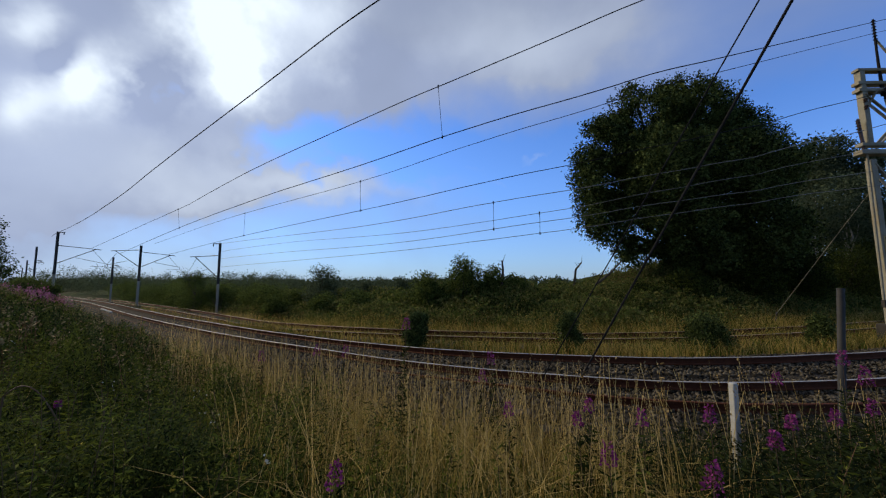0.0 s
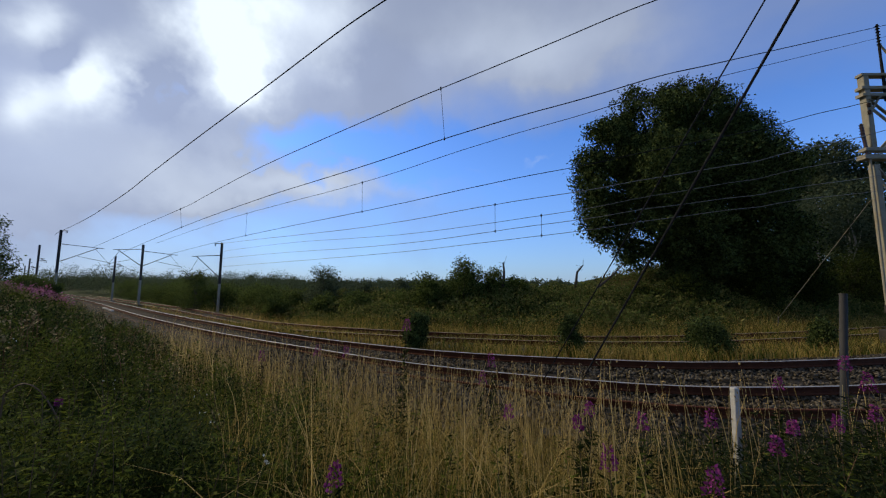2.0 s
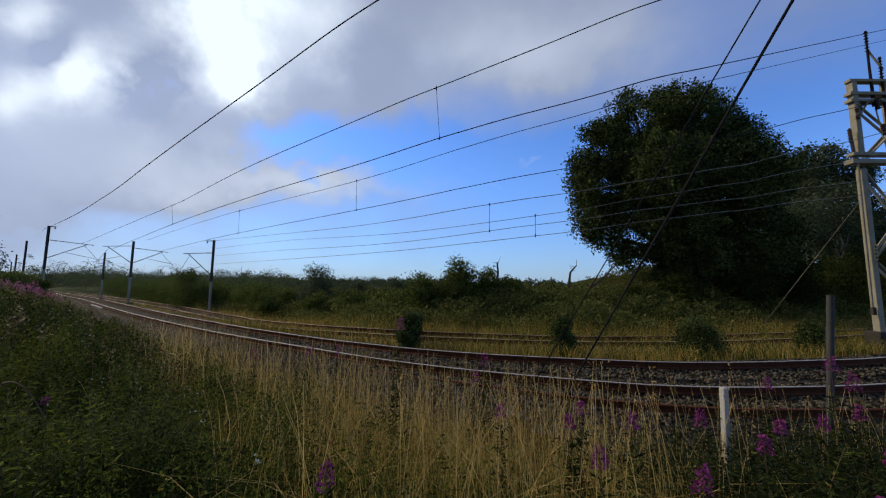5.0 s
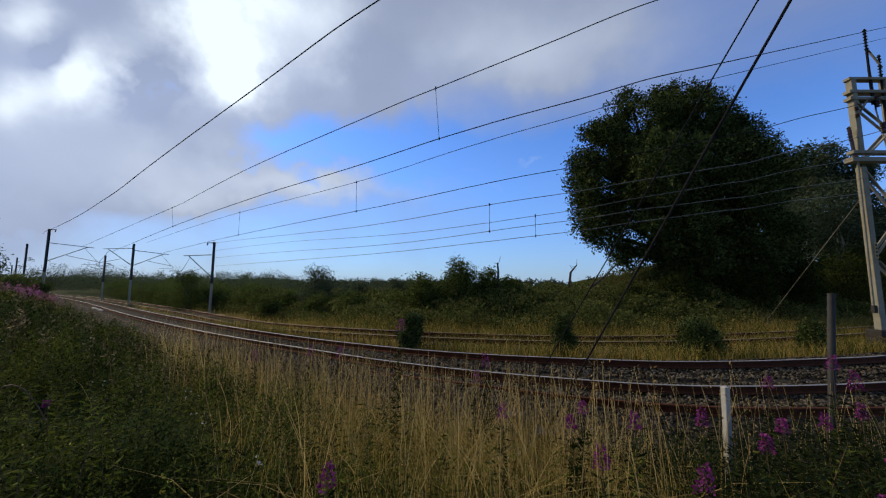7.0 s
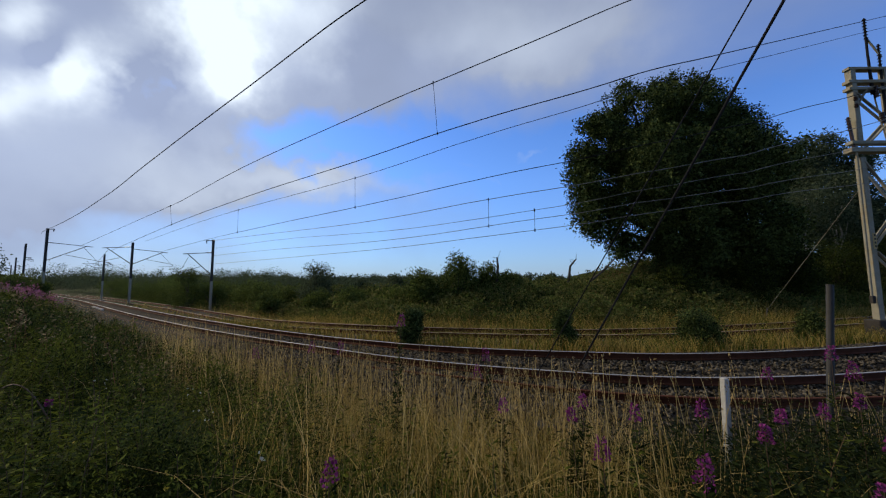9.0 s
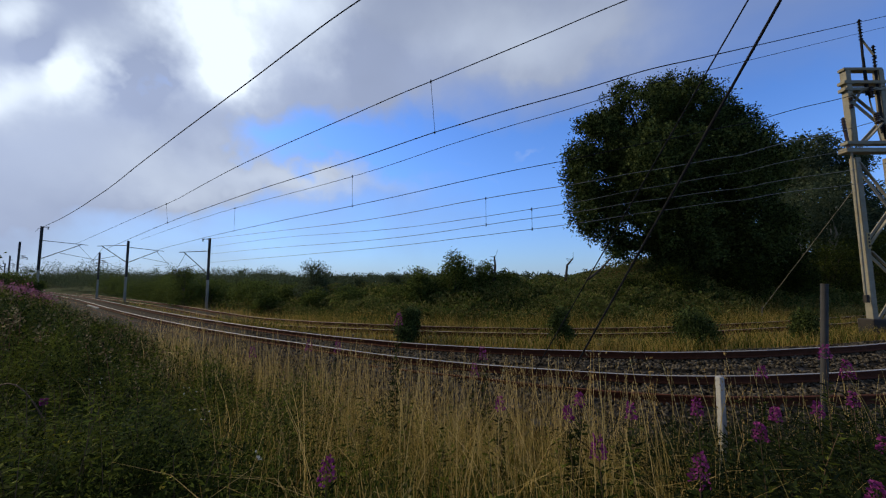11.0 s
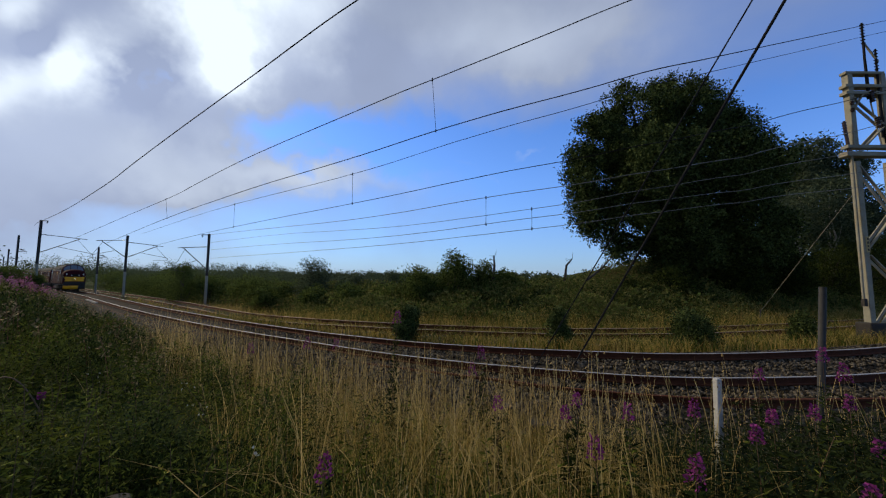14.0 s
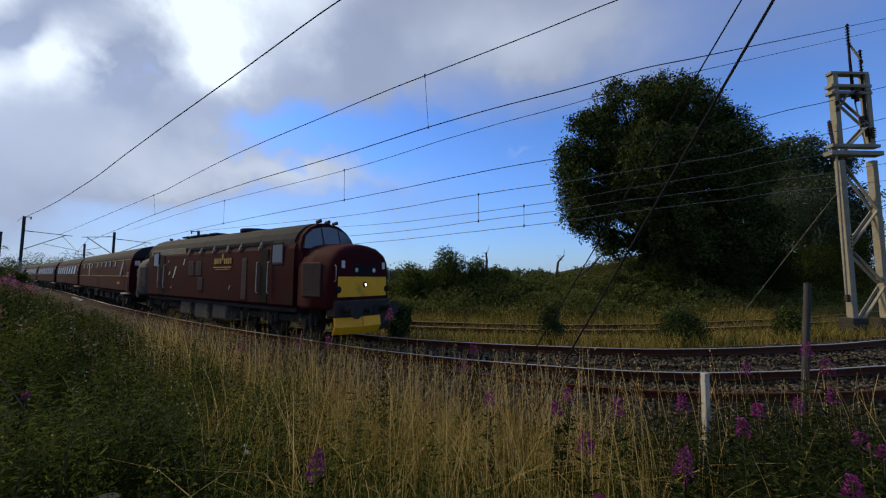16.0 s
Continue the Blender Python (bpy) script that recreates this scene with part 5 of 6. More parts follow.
def build_weed_mounds():
    """Bushy mounds of nettles and brambles with dark hollows between them, and leafy shoots that stand out of them."""
    rng = np.random.default_rng(21)
    x, y = rng.uniform(-22, 0.8, 2600), rng.uniform(1.9, 17, 2600)
    ok = (rng.uniform(0, 1, 2600) < (1 - dryness(x, y))**1.5 * (1 - 0.95 * hollow(x, y)) * np.clip(5 / y, 0.3, 1)) & (near_u(x, y) > 4.6) & (np.abs(x) < 1.3 * y + 0.6)
    x, y = x[ok], y[ok]
    n, k = len(x), 800
    r, h = rng.uniform(0.20, 0.50, n) * np.clip(0.7 + y / 14, 0.8, 1.5), rng.uniform(0.45, 1.0, n) * np.clip(0.55 + y / 9, 0.7, 1)
    d = unit(rng.normal(size=(n * k, 3)) + np.array([0, 0, 0.55]))
    d[:, 2] = np.abs(d[:, 2])
    shell = rng.uniform(0.55, 1.08, n * k)**0.5 * (1 + 0.22 * np.sin(d[:, 0] * 7 + x.repeat(k) * 9) * np.cos(d[:, 1] * 6 + y.repeat(k) * 7))
    c = on_ground(x, y).repeat(k, 0) + d * shell[:, None] * np.stack([r, r, h], 1).repeat(k, 0)
    size = rng.uniform(0.018, 0.055, n * k) * np.clip(0.30 + y / 7, 0.6, 1.8).repeat(k)
    q = leaves(c, size, rng, 0.34, 0.25, d * 0.9).reshape(n, k, 4, 3)
    kind = rng.uniform(0, 1, n)
    stuff("bramble_mounds", q[kind < 0.45].reshape(-1, 4, 3), 4, LEAF_BRAMBLE, "bushy bramble mounds with dark hollows on the bank", "brambles")
    stuff("nettle_mounds", q[kind >= 0.45].reshape(-1, 4, 3), 4, LEAF_NETTLE, "yellow-green nettle mounds on the bank", "weeds")
    # leafy shoots with narrow drooping leaves
    x, y = rng.uniform(-16, 2.6, 2600), rng.uniform(2.0, 13, 2600)
    ok = (rng.uniform(0, 1, 2600) < np.clip(1.1 - dryness(x, y), 0.18, 1) * np.clip(5 / y, 0.3, 1)) & (near_u(x, y) > 4.2) & (np.abs(x) < 1.3 * y + 0.6)
    x, y = x[ok], y[ok]
    n, k = len(x), 44
    st = blades(on_ground(x, y), rng.uniform(0.45, 0.95, n), np.full(n, 0.007), rng.uniform(0.05, 0.35, n), rng, tip=0.4)
    stuff("herb_stems", st, 8, STEM_RED, "thin reddish stems of leafy herbs", "weeds")
    up = np.tile(np.linspace(0.18, 1.0, k), n)
    mid = st.reshape(n, 4, 2, 3).mean(2)
    lev = np.array([0.0, 0.38, 0.72, 1.0])
    seg = np.clip(np.searchsorted(lev, up) - 1, 0, 2)
    f = ((up - lev[seg]) / (lev[seg + 1] - lev[seg]))[:, None]
    who = np.arange(n).repeat(k)
    c = mid[who, seg] * (1 - f) + mid[who, seg + 1] * f
    a = np.tile(np.arange(k) * 2.4, n) + rng.uniform(0, 6.28, n).repeat(k)
    d = np.stack([np.cos(a), np.sin(a), np.full(n * k, 0.15)], 1) * 3
    stuff("herb_leaves", leaves(c, rng.uniform(0.05, 0.12, n * k) * (1.15 - 0.65 * up), rng, 0.22, 0.0, d), 4, LEAF_NETTLE, "narrow leaves of leafy herbs on the bank", "weeds")
    # buff thistle heads over the ridge of the bank
    x, y = rng.uniform(-14, -2.0, 1500), rng.uniform(5.0, 14, 1500)
    ok = (np.abs(x / y + 0.72) < 0.26) & (near_u(x, y) > 4.0) & (lumps(x, y, 1.1, 1.0) > 0.1)
    x, y = x[ok], y[ok]
    n, k = len(x), 7
    c = on_ground(x, y, 0.62).repeat(k, 0) + rng.normal(size=(n * k, 3)) * np.array([0.11, 0.11, 0.10])
    stuff("thistle_heads", np.concatenate([leaves(c, np.full(len(c), 0.026), rng, 0.8, 1.2) for _ in range(2)]), 4, SEED, "buff fluffy thistle heads over the weeds", "weeds")


build_weed_mounds()


def build_verge():
    """Browning grass that overhangs the edge of the ballast down the line."""
    rng = np.random.default_rng(22)
    x, y = rng.uniform(-62, -2.5, 60000), rng.uniform(7, 58, 60000)
    d = -track_offset(x, y, MAIN)
    ok = (d > 2.35 + 0.35 * lumps(x, y, 1.3) + 0.9 * smoothstep(-8, -2.5, x)) & (d < 5.2) & (rng.uniform(0, 1, 60000) < np.clip(0.75 + 0.6 * lumps(x, y, 0.7, 3.0), 0.2, 1))
    x, y, d = x[ok], y[ok], d[ok]
    n = len(x)
    h = rng.uniform(0.20, 0.50, n) * (0.5 + 0.5 * smoothstep(2.2, 3.6, d))
    q = blades(on_ground(x, y), h, rng.uniform(0.008, 0.020, n) * np.clip(y / 14, 0.7, 2.2), rng.uniform(0.1, 0.8, n), rng)
    tan = rng.uniform(0, 1, n) < 0.62
    stuff("verge_brown_grass", q[tan], 8, GRASS_ROSY, "rosy-brown seeding grass along the ballast edge", "grass")
    stuff("verge_green_grass", q[~tan], 8, GRASS_GREEN, "green grass along the ballast edge", "grass")


build_verge()


def fireweed(x, y, top, bloom, mat, label):
    """Rosebay willowherb: a stem, many narrow leaves, a tapering spike of blossom."""
    g = float(ground_height(np.array([x]), np.array([y]))[0])
    top = max(top, g + 0.4)
    h = top - g
    t = thing("willowherb_plant", label, "wild flower", "willowherb plants", at=pose(x, y, g))
    r = np.random.default_rng(int(abs(x * 131 + y * 977) * 10))
    lean = Vector((r.uniform(-0.06, 0.06), r.uniform(-0.06, 0.06), 0)) * h
    bm = bmesh.new()
    rod(bm, (0, 0, -0.03), lean + Vector((0, 0, h * 0.98)), 0.005, 6, 0.002)
    part("stem", bm, STEM_RED, t)
    n = int(120 * h) + 20
    u = r.uniform(0.12, 0.78, n)
    c = np.column_stack([lean.x * u, lean.y * u, u * h])
    a = r.uniform(0, 2 * np.pi, n)
    d = np.stack([np.cos(a), np.sin(a), np.full(n, 0.35)], 1) * 2.2
    me = quads_mesh("leaf_whorl", leaves(c, r.uniform(0.06, 0.13, n) * (1.1 - 0.5 * u), r, 0.2, 0.0, d), 4, LEAF_WEED_SHADED)
    ob = tagged(new("foliage", me), kind="stuff")
    ob.parent = t
    n = 110
    u = r.uniform(0, 1, n)
    rad = bloom * 0.27 * (1 - 0.75 * u) + 0.006
    a = r.uniform(0, 2 * np.pi, n)
    z = h - bloom * 0.85 + bloom * u
    c = np.column_stack([lean.x * z / h + np.cos(a) * rad, lean.y * z / h + np.sin(a) * rad, z])
    me = quads_mesh("flower_spike", leaves(c, r.uniform(0.012, 0.026, n), r, 0.85, 0.1, np.stack([np.cos(a), np.sin(a), 0 * a], 1)), 4, mat)
    ob = new("flower_spike", me)
    ob.parent = t
    tagged(ob, "magenta flower spike", kind="stuff")


K = 0.825
for x, y, z, b in ((-0.66, 2.6, 0.86, 0.14), (1.27, 2.4, 0.94, 0.15), (0.96, 2.8, 0.90, 0.13), (1.45, 3.6, 0.90, 0.11), (1.97, 3.6, 0.93, 0.12), (2.05, 3.0, 0.92, 0.11), (2.53, 3.5, 0.89, 0.10), (0.49, 4.0, 0.85, 0.11), (1.16, 4.0, 0.88, 0.11), (1.03, 3.7, 0.84, 0.10),
                   (0.61, 6.5, 0.92, 0.18), (0.34, 6.0, 0.78, 0.16), (-2.41, 8.0, 0.80, 0.20), (-1.89, 8.0, 0.80, 0.20), (-3.5, 8.5, 0.64, 0.20), (-0.66, 6.0, 1.42, 0.16), (3.36, 5.0, 0.92, 0.13), (3.72, 4.5, 1.20, 0.14), (3.93, 4.5, 1.05, 0.16), (3.53, 4.0, 0.86, 0.12), (3.23, 4.0, 0.78, 0.12),
                   (1.99, 2.2, 0.90, 0.10), (-3.49, 4.0, 0.84, 0.05), (0.95, 2.62, 0.62, 0.08), (2.8, 3.0, 0.85, 0.10), (3.05, 3.1, 0.72, 0.08), (1.75, 2.5, 0.62, 0.0001)):
    fireweed(x, y * K, z, max(b, 0.03), PINK, "rosebay willowherb with a magenta flower spike among grass")


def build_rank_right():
    """Rank leaves at the foot of the willowherb on the right, with shade put into their colour."""
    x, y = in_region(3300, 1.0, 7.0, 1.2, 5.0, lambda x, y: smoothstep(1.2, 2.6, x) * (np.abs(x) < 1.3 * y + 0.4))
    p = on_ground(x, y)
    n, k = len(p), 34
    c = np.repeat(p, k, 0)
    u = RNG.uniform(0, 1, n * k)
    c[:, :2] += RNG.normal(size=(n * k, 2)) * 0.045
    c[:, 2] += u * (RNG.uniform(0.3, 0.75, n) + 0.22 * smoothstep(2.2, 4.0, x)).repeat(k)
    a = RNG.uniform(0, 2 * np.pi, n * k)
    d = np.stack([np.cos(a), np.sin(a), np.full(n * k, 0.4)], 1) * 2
    stuff("willowherb_foliage", leaves(c, RNG.uniform(0.03, 0.08, n * k), narrow=0.2, up=0, out=d), 4, LEAF_SHADED, "narrow-leaved willowherb foliage with shade painted into its colour", "weeds")


build_rank_right()


def build_far_grass():
    # thin straw and weeds on the strip between the tracks, and along the far side of the siding
    x, y = in_region(110000, -34, 30, 8, 40, lambda x, y: ((track_offset(x, y, MAIN) > 1.6) & (track_offset(x, y, SIDE) < 3.6)) * np.where(np.abs(track_offset(x, y, SIDE)) < 0.95, 0.30, 0.85) * (0.55 + 0.45 * np.clip(1 + lumps(x, y, 0.9), 0, 1)) * np.clip(16 / y, 0.3, 1))
    x2, y2 = in_region(90000, -13, 26, 9, 24, lambda x, y: ((track_offset(x, y, MAIN) > 1.65) & (track_offset(x, y, SIDE) < 4.4)) * (0.35 + 0.65 * np.clip(0.6 + lumps(x, y, 0.8, 2.0), 0, 1)))
    x, y = np.concatenate([x, x2]), np.concatenate([y, y2])
    n = len(x)
    d2 = track_offset(x, y, SIDE)
    h = np.where(d2 > 0.9, RNG.uniform(0.3, 0.85, n), RNG.uniform(0.2, 0.62, n))
    q = blades(on_ground(x, y), h, RNG.uniform(0.008, 0.018, n), RNG.uniform(0.1, 0.8, n))
    green = RNG.uniform(0, 1, n) < 0.42 + 0.3 * lumps(x, y, 0.5, 1.0)
    stuff("siding_dry_grass", q[~green], 8, GRASS_DRY, "dry golden grass along the siding", "grass")
    stuff("siding_green_grass", q[green], 8, GRASS_GREEN, "low green grass along the siding", "grass")
    # the far bank: brambles and rough herbs
    x, y = in_region(14000, -62, 46, 14, 62, lambda x, y: smoothstep(2.6, 4.2, track_offset(x, y, SIDE) + 0.8 * lumps(x, y, 0.5)) * (1 - smoothstep(13, 20, track_offset(x, y, SIDE))) * np.clip(26 / y, 0.3, 1))
    p = on_ground(x, y)
    n, k = len(p), 34
    hh = np.clip(0.55 + 0.5 * lumps(x, y, 0.55, 3.0), 0.15, 1.2)
    c = np.repeat(p, k, 0)
    c[:, :2] += RNG.normal(size=(n * k, 2)) * 0.38
    c[:, 2] += hh.repeat(k) * RNG.beta(2, 1.5, n * k)
    size = RNG.uniform(0.10, 0.24, n * k)
    x, y = in_region(9000, -24, 36, 14, 34, lambda x, y: smoothstep(2.6, 4.2, track_offset(x, y, SIDE) + 0.8 * lumps(x, y, 0.5)) * (1 - smoothstep(11, 15, track_offset(x, y, SIDE))))
    p = on_ground(x, y)
    n2, k2 = len(p), 40
    c2 = np.repeat(p, k2, 0)
    c2[:, :2] += RNG.normal(size=(n2 * k2, 2)) * 0.22
    c2[:, 2] += np.clip(0.5 + 0.6 * lumps(x, y, 0.8, 1.0), 0.12, 1.2).repeat(k2) * RNG.beta(2.4, 1.2, n2 * k2)
    c, size = np.concatenate([c, c2]), np.concatenate([size, RNG.uniform(0.06, 0.16, n2 * k2)])
    pick = RNG.uniform(0, 1, len(c))
    q = leaves(c, size, narrow=0.55, up=0.2)
    stuff("bank_brambles", q[pick < 0.5], 4, LEAF_BUSH, "dense brambles and herbs on the far bank", "brambles")
    stuff("bank_herbs", q[pick >= 0.5], 4, LEAF_OLIVE, "olive and browning herbs on the far bank", "weeds")
    x, y = in_region(14000, -40, 34, 14, 44, lambda x, y: smoothstep(3.0, 4.0, track_offset(x, y, SIDE)) * (1 - smoothstep(6, 12, track_offset(x, y, SIDE))) * np.clip(0.25 + lumps(x, y, 0.4, 5.0), 0, 1))
    n = len(x)
    stuff("bank_grass", blades(on_ground(x, y), RNG.uniform(0.4, 1.0, n), RNG.uniform(0.010, 0.02, n), RNG.uniform(0.1, 0.6, n)), 8, GRASS_GREEN, "tall green grass on the far bank", "grass")


build_far_grass()


def lobes_to_leaves(lobes, clumps, per, spread, size, rng, squash=0.9, shell=0.78, narrow=0.55):
    """Leaf clumps over and in a cluster of rounded lobes (x, y, z, r)."""
    lob = np.array(lobes)
    w = lob[:, 3]**2
    j = rng.choice(len(lob), clumps, p=w / w.sum())
    d = unit(rng.normal(size=(clumps, 3)))
    r = lob[j, 3] * np.where(rng.uniform(0, 1, clumps) < shell, rng.uniform(0.86, 1.08, clumps), rng.uniform(0.2, 0.9, clumps))
    c = lob[j, :3] + d * r[:, None] * np.array([1, 1, squash])
    # uneven outline
    c += d * (0.10 * lob[j, 3] * rng.normal(size=clumps))[:, None]
    q = np.repeat(c, per, 0) + rng.normal(size=(clumps * per, 3)) * spread
    return leaves(q, rng.uniform(size * 0.6, size * 1.3, clumps * per), rng, narrow, -0.1, np.repeat(d, per, 0) * 0.6)


def limbs(bm, base, tips, r, rng):
    base = Vector(base)
    for tip in tips:
        tip = Vector(tip)
        p, q = base.copy(), base.lerp(tip, 0.5) + Vector((rng.normal() * 0.12, rng.normal() * 0.12, 0.12)) * (tip - base).length * 0.5
        rod(bm, p, q, r, 7, r * 0.6)
        rod(bm, q, tip, r * 0.6, 6, r * 0.15)


def bush(x, y, top, width, mat, label, clumps=150, per=20, size=0.12, name="bush", category="bush"):
    g = float(ground_height(np.array([x]), np.array([y]))[0])
    h = top - g
    rng = np.random.default_rng(int(abs(x * 71 + y * 37) * 100))
    t = thing(name, label, category, "lineside bushes", at=pose(x, y, g))
    lob = []
    for i in range(7):
        a = rng.uniform(0, 6.28)
        rr = width * rng.uniform(0.17, 0.27)
        lob.append((math.cos(a) * width * 0.24 * rng.uniform(0.3, 1.2), math.sin(a) * width * 0.2, h * rng.uniform(0.30, 0.92) - rr * 0.5, rr))
    lob.append((0, 0, h - width * 0.22, width * 0.2))
    lob.append((0, 0, h * 0.3, min(width * 0.36, h * 0.45)))
    for l in lob:
        bm = bmesh.new()
        limbs(bm, (0, 0, -0.1), [l[:3]], 0.03 + 0.012 * h, rng)
        part("stem", bm, BARK, t)
    ob = new("foliage", quads_mesh("foliage", lobes_to_leaves(lob, clumps, per, 0.05 + width * 0.035, size, rng), 4, mat))
    ob.parent = t
    # shoots that break the outline
    return t


def tree(x, y, lobes, trunk_r, mat, label, clumps, per, size, spread, name="tree", tips=None, bark=None):
    g = float(ground_height(np.array([x]), np.array([y]))[0])
    rng = np.random.default_rng(int(abs(x * 53 + y * 29) * 100))
    t = thing(name, label, "tree", at=pose(x, y, g))
    lob = [(a - x, b - y, c - g, r) for a, b, c, r in lobes]
    top = max(l[2] for l in lob)
    bm = bmesh.new()
    prev, pr = Vector((0, 0, -0.3)), trunk_r * 1.25
    for k in range(1, 6):
        q = Vector((rng.normal() * 0.12 * k, rng.normal() * 0.1 * k, top * 0.8 * k / 5))
        nr = trunk_r * (1.0 - 0.17 * k)
        rod(bm, prev, q, pr, 10, nr)
        prev, pr = q, nr
    part("trunk", bm, bark or BARK, t)
    for l in lob:
        bm = bmesh.new()
        limbs(bm, (0, 0, max(0.6, min(l[2] * 0.45, top * 0.5))), [(l[0], l[1], l[2] + l[3] * 0.3)], trunk_r * 0.4, rng)
        part("limb", bm, bark or BARK, t)
    # smaller rounded sprays stand out of each lobe, with dark hollows between them
    sprays = [(*l[:3], l[3] * 0.80) for l in lob]
    for l in lob:
        for _ in range(int(5 + 2.2 * l[3])):
            d = unit(rng.normal(size=3))
            k = l[3] * rng.uniform(0.26, 0.44)
            p = np.array(l[:3]) + d * (l[3] - k * 0.65) * np.array((1, 1, 0.9))
            sprays.append((*p, k))
    ob = new("crown", quads_mesh("crown", lobes_to_leaves(sprays, clumps, per, spread, size, rng), 4, mat))
    ob.parent = t
    return t


Y = 26.4
BIG = [(10.1, Y, 10.7, 1.15), (9.9, Y, 7.9, 1.1), (12.8, Y - 1, 10.8, 1.8), (11.2, Y - 0.6, 12.9, 0.9), (13.5, Y, 15.5, 1.1), (11.6, Y, 11.9, 1.7), (10.9, Y, 9.0, 2.0), (10.3, Y - 0.5, 6.6, 1.5), (11.3, Y, 5.4, 1.3), (14.3, Y, 13.8, 2.6), (17.9, Y, 14.0, 2.8), (20.9, Y + 1, 12.4, 2.3), (22.0, Y + 1, 9.8, 2.3), (15.5, Y - 1, 9.5, 4.0), (19.2, Y - 1, 9.4, 4.0),
       (13.2, Y - 1, 6.6, 2.2), (16.5, Y - 1.5, 5.4, 2.9), (20.3, Y - 1, 5.2, 2.9), (22.6, Y + 0.5, 6.6, 2.2), (13.3, Y, 4.3, 1.4), (15.2, Y - 1.5, 4.0, 1.5), (18.4, Y - 1.5, 4.4, 1.9), (22.0, Y - 1, 4.4, 1.8), (11.9, Y - 0.5, 4.0, 0.8), (12.6, Y + 0.5, 13.7, 1.0), (16.2, Y, 15.8, 1.2), (19.2, Y, 15.7, 1.1), (20.4, Y, 14.4, 1.2), (22.9, Y + 1, 11.9, 1.2), (24.0, Y + 1, 9.2, 1.3), (10.5, Y - 0.5, 13.0, 1.0), (9.8, Y, 11.2, 1.0), (21.9, Y, 13.5, 1.2), (12.3, Y, 14.6, 0.9), (11.7, Y + 0.6, 7.4, 1.7), (12.6, Y, 8.8, 1.6)]
tree(16.3, Y + 0.5, BIG, 0.55, LEAF_TREE, "large dark broadleaf tree on the far bank", 9000, 32, 0.18, 0.20)
tree(36.5, 38.0, [(36.6, 38, 14.4, 2.2), (38.9, 38, 15.2, 2.3), (41.2, 38, 13.4, 2.3), (35.8, 38, 11.0, 2.4), (38.8, 38, 11.0, 3.0), (42.2, 38, 9.8, 2.8), (36.4, 38, 7.4, 2.0), (40.0, 38, 7.2, 2.4), (44.5, 39, 8.0, 2.8), (35.0, 38, 5.4, 2.0), (38.4, 38, 4.8, 2.4), (42.5, 39, 5.0, 2.8)], 0.3, LEAF_GREY, "tall grey-green tree beyond the far bank", 2600, 24, 0.27, 0.30, bark=BIRCH)
tree(29.8, 31.0, [(29.4, 31, 7.4, 1.3), (30.6, 31, 6.4, 1.2), (30.0, 31, 9.0, 1.2)], 0.12, LEAF_GREY, "slender birch with a pale trunk at the wood edge", 200, 18, 0.20, 0.26, bark=BIRCH)
tree(33.0, 31.5, [(32.6, 31.5, 8.0, 1.6), (34.2, 31.5, 7.0, 1.7), (33.4, 31.5, 10.0, 1.4), (32.4, 31.5, 5.6, 1.0)], 0.13, LEAF_GREY, "young birch with a pale trunk at the wood edge", 330, 18, 0.22, 0.28, bark=BIRCH)
tree(-42.5, 33.2, [(-43.0, 33.2, 4.4, 1.9), (-42.8, 33.2, 6.2, 1.5), (-42.4, 33.2, 3.0, 1.7), (-42.6, 33.3, 7.4, 0.8), (-45, 33, 5.2, 2.0)], 0.2, LEAF_TREE, "dark bushy tree at the end of the bank", 420, 20, 0.2, 0.22)

for x, y, top, w, mat, lab, n in ((-10.4, 29.7, 3.6, 3.6, LEAF_GREY, "round grey-green willow bush on the far bank", 260), (-6.8, 29.0, 2.7, 3.4, LEAF_GREY, "low grey willow scrub on the far bank", 200), (-4.0, 28.0, 2.3, 2.6, LEAF_GREY, "low grey willow scrub on the far bank", 140),
                                  (0.6, 22.3, 3.3, 3.0, LEAF_BUSH, "dark hawthorn bush with loose top shoots", 240), (-1.2, 22.0, 2.6, 2.4, LEAF_BUSH, "dark hawthorn bush beside the siding", 170), (2.4, 22.6, 3.0, 2.2, LEAF_BUSH, "dark hawthorn bush with a dead stump", 150), (3.9, 23.0, 2.5, 2.0, LEAF_BUSH, "low bramble bush on the bank", 110),
                                  (-26.2, 38.0, 3.4, 4.0, LEAF_BUSH, "dark rounded bush beyond the masts", 240), (-23.6, 38.0, 2.6, 3.4, LEAF_BUSH, "dark low bush beyond the masts", 170), (-15.5, 33.0, 2.3, 4.2, LEAF_BUSH, "broad low bramble bush on the bank", 220), (-12.9, 31.5, 2.2, 3.2, LEAF_BUSH, "broad low bramble bush on the bank", 170),
                                  (-19.5, 37.5, 2.4, 4.5, LEAF_BUSH, "broad low scrub beyond the mast", 200), (-34.0, 46.5, 2.6, 4.5, LEAF_BUSH, "dark scrub far down the line", 190), (-39.0, 52.0, 3.0, 5.0, LEAF_BUSH, "dark scrub far down the line", 190), (-30.5, 43.5, 2.4, 3.6, LEAF_BUSH, "dark scrub far down the line", 150), (-38.4, 35.2, 2.7, 1.6, LEAF_BUSH, "bush at the foot of the dark mast", 170)):
    bush(x, y, top - (0.45 if x < -5 and top < 3.3 else 0.0), w, mat, lab, clumps=int(n * 1.4), per=26)
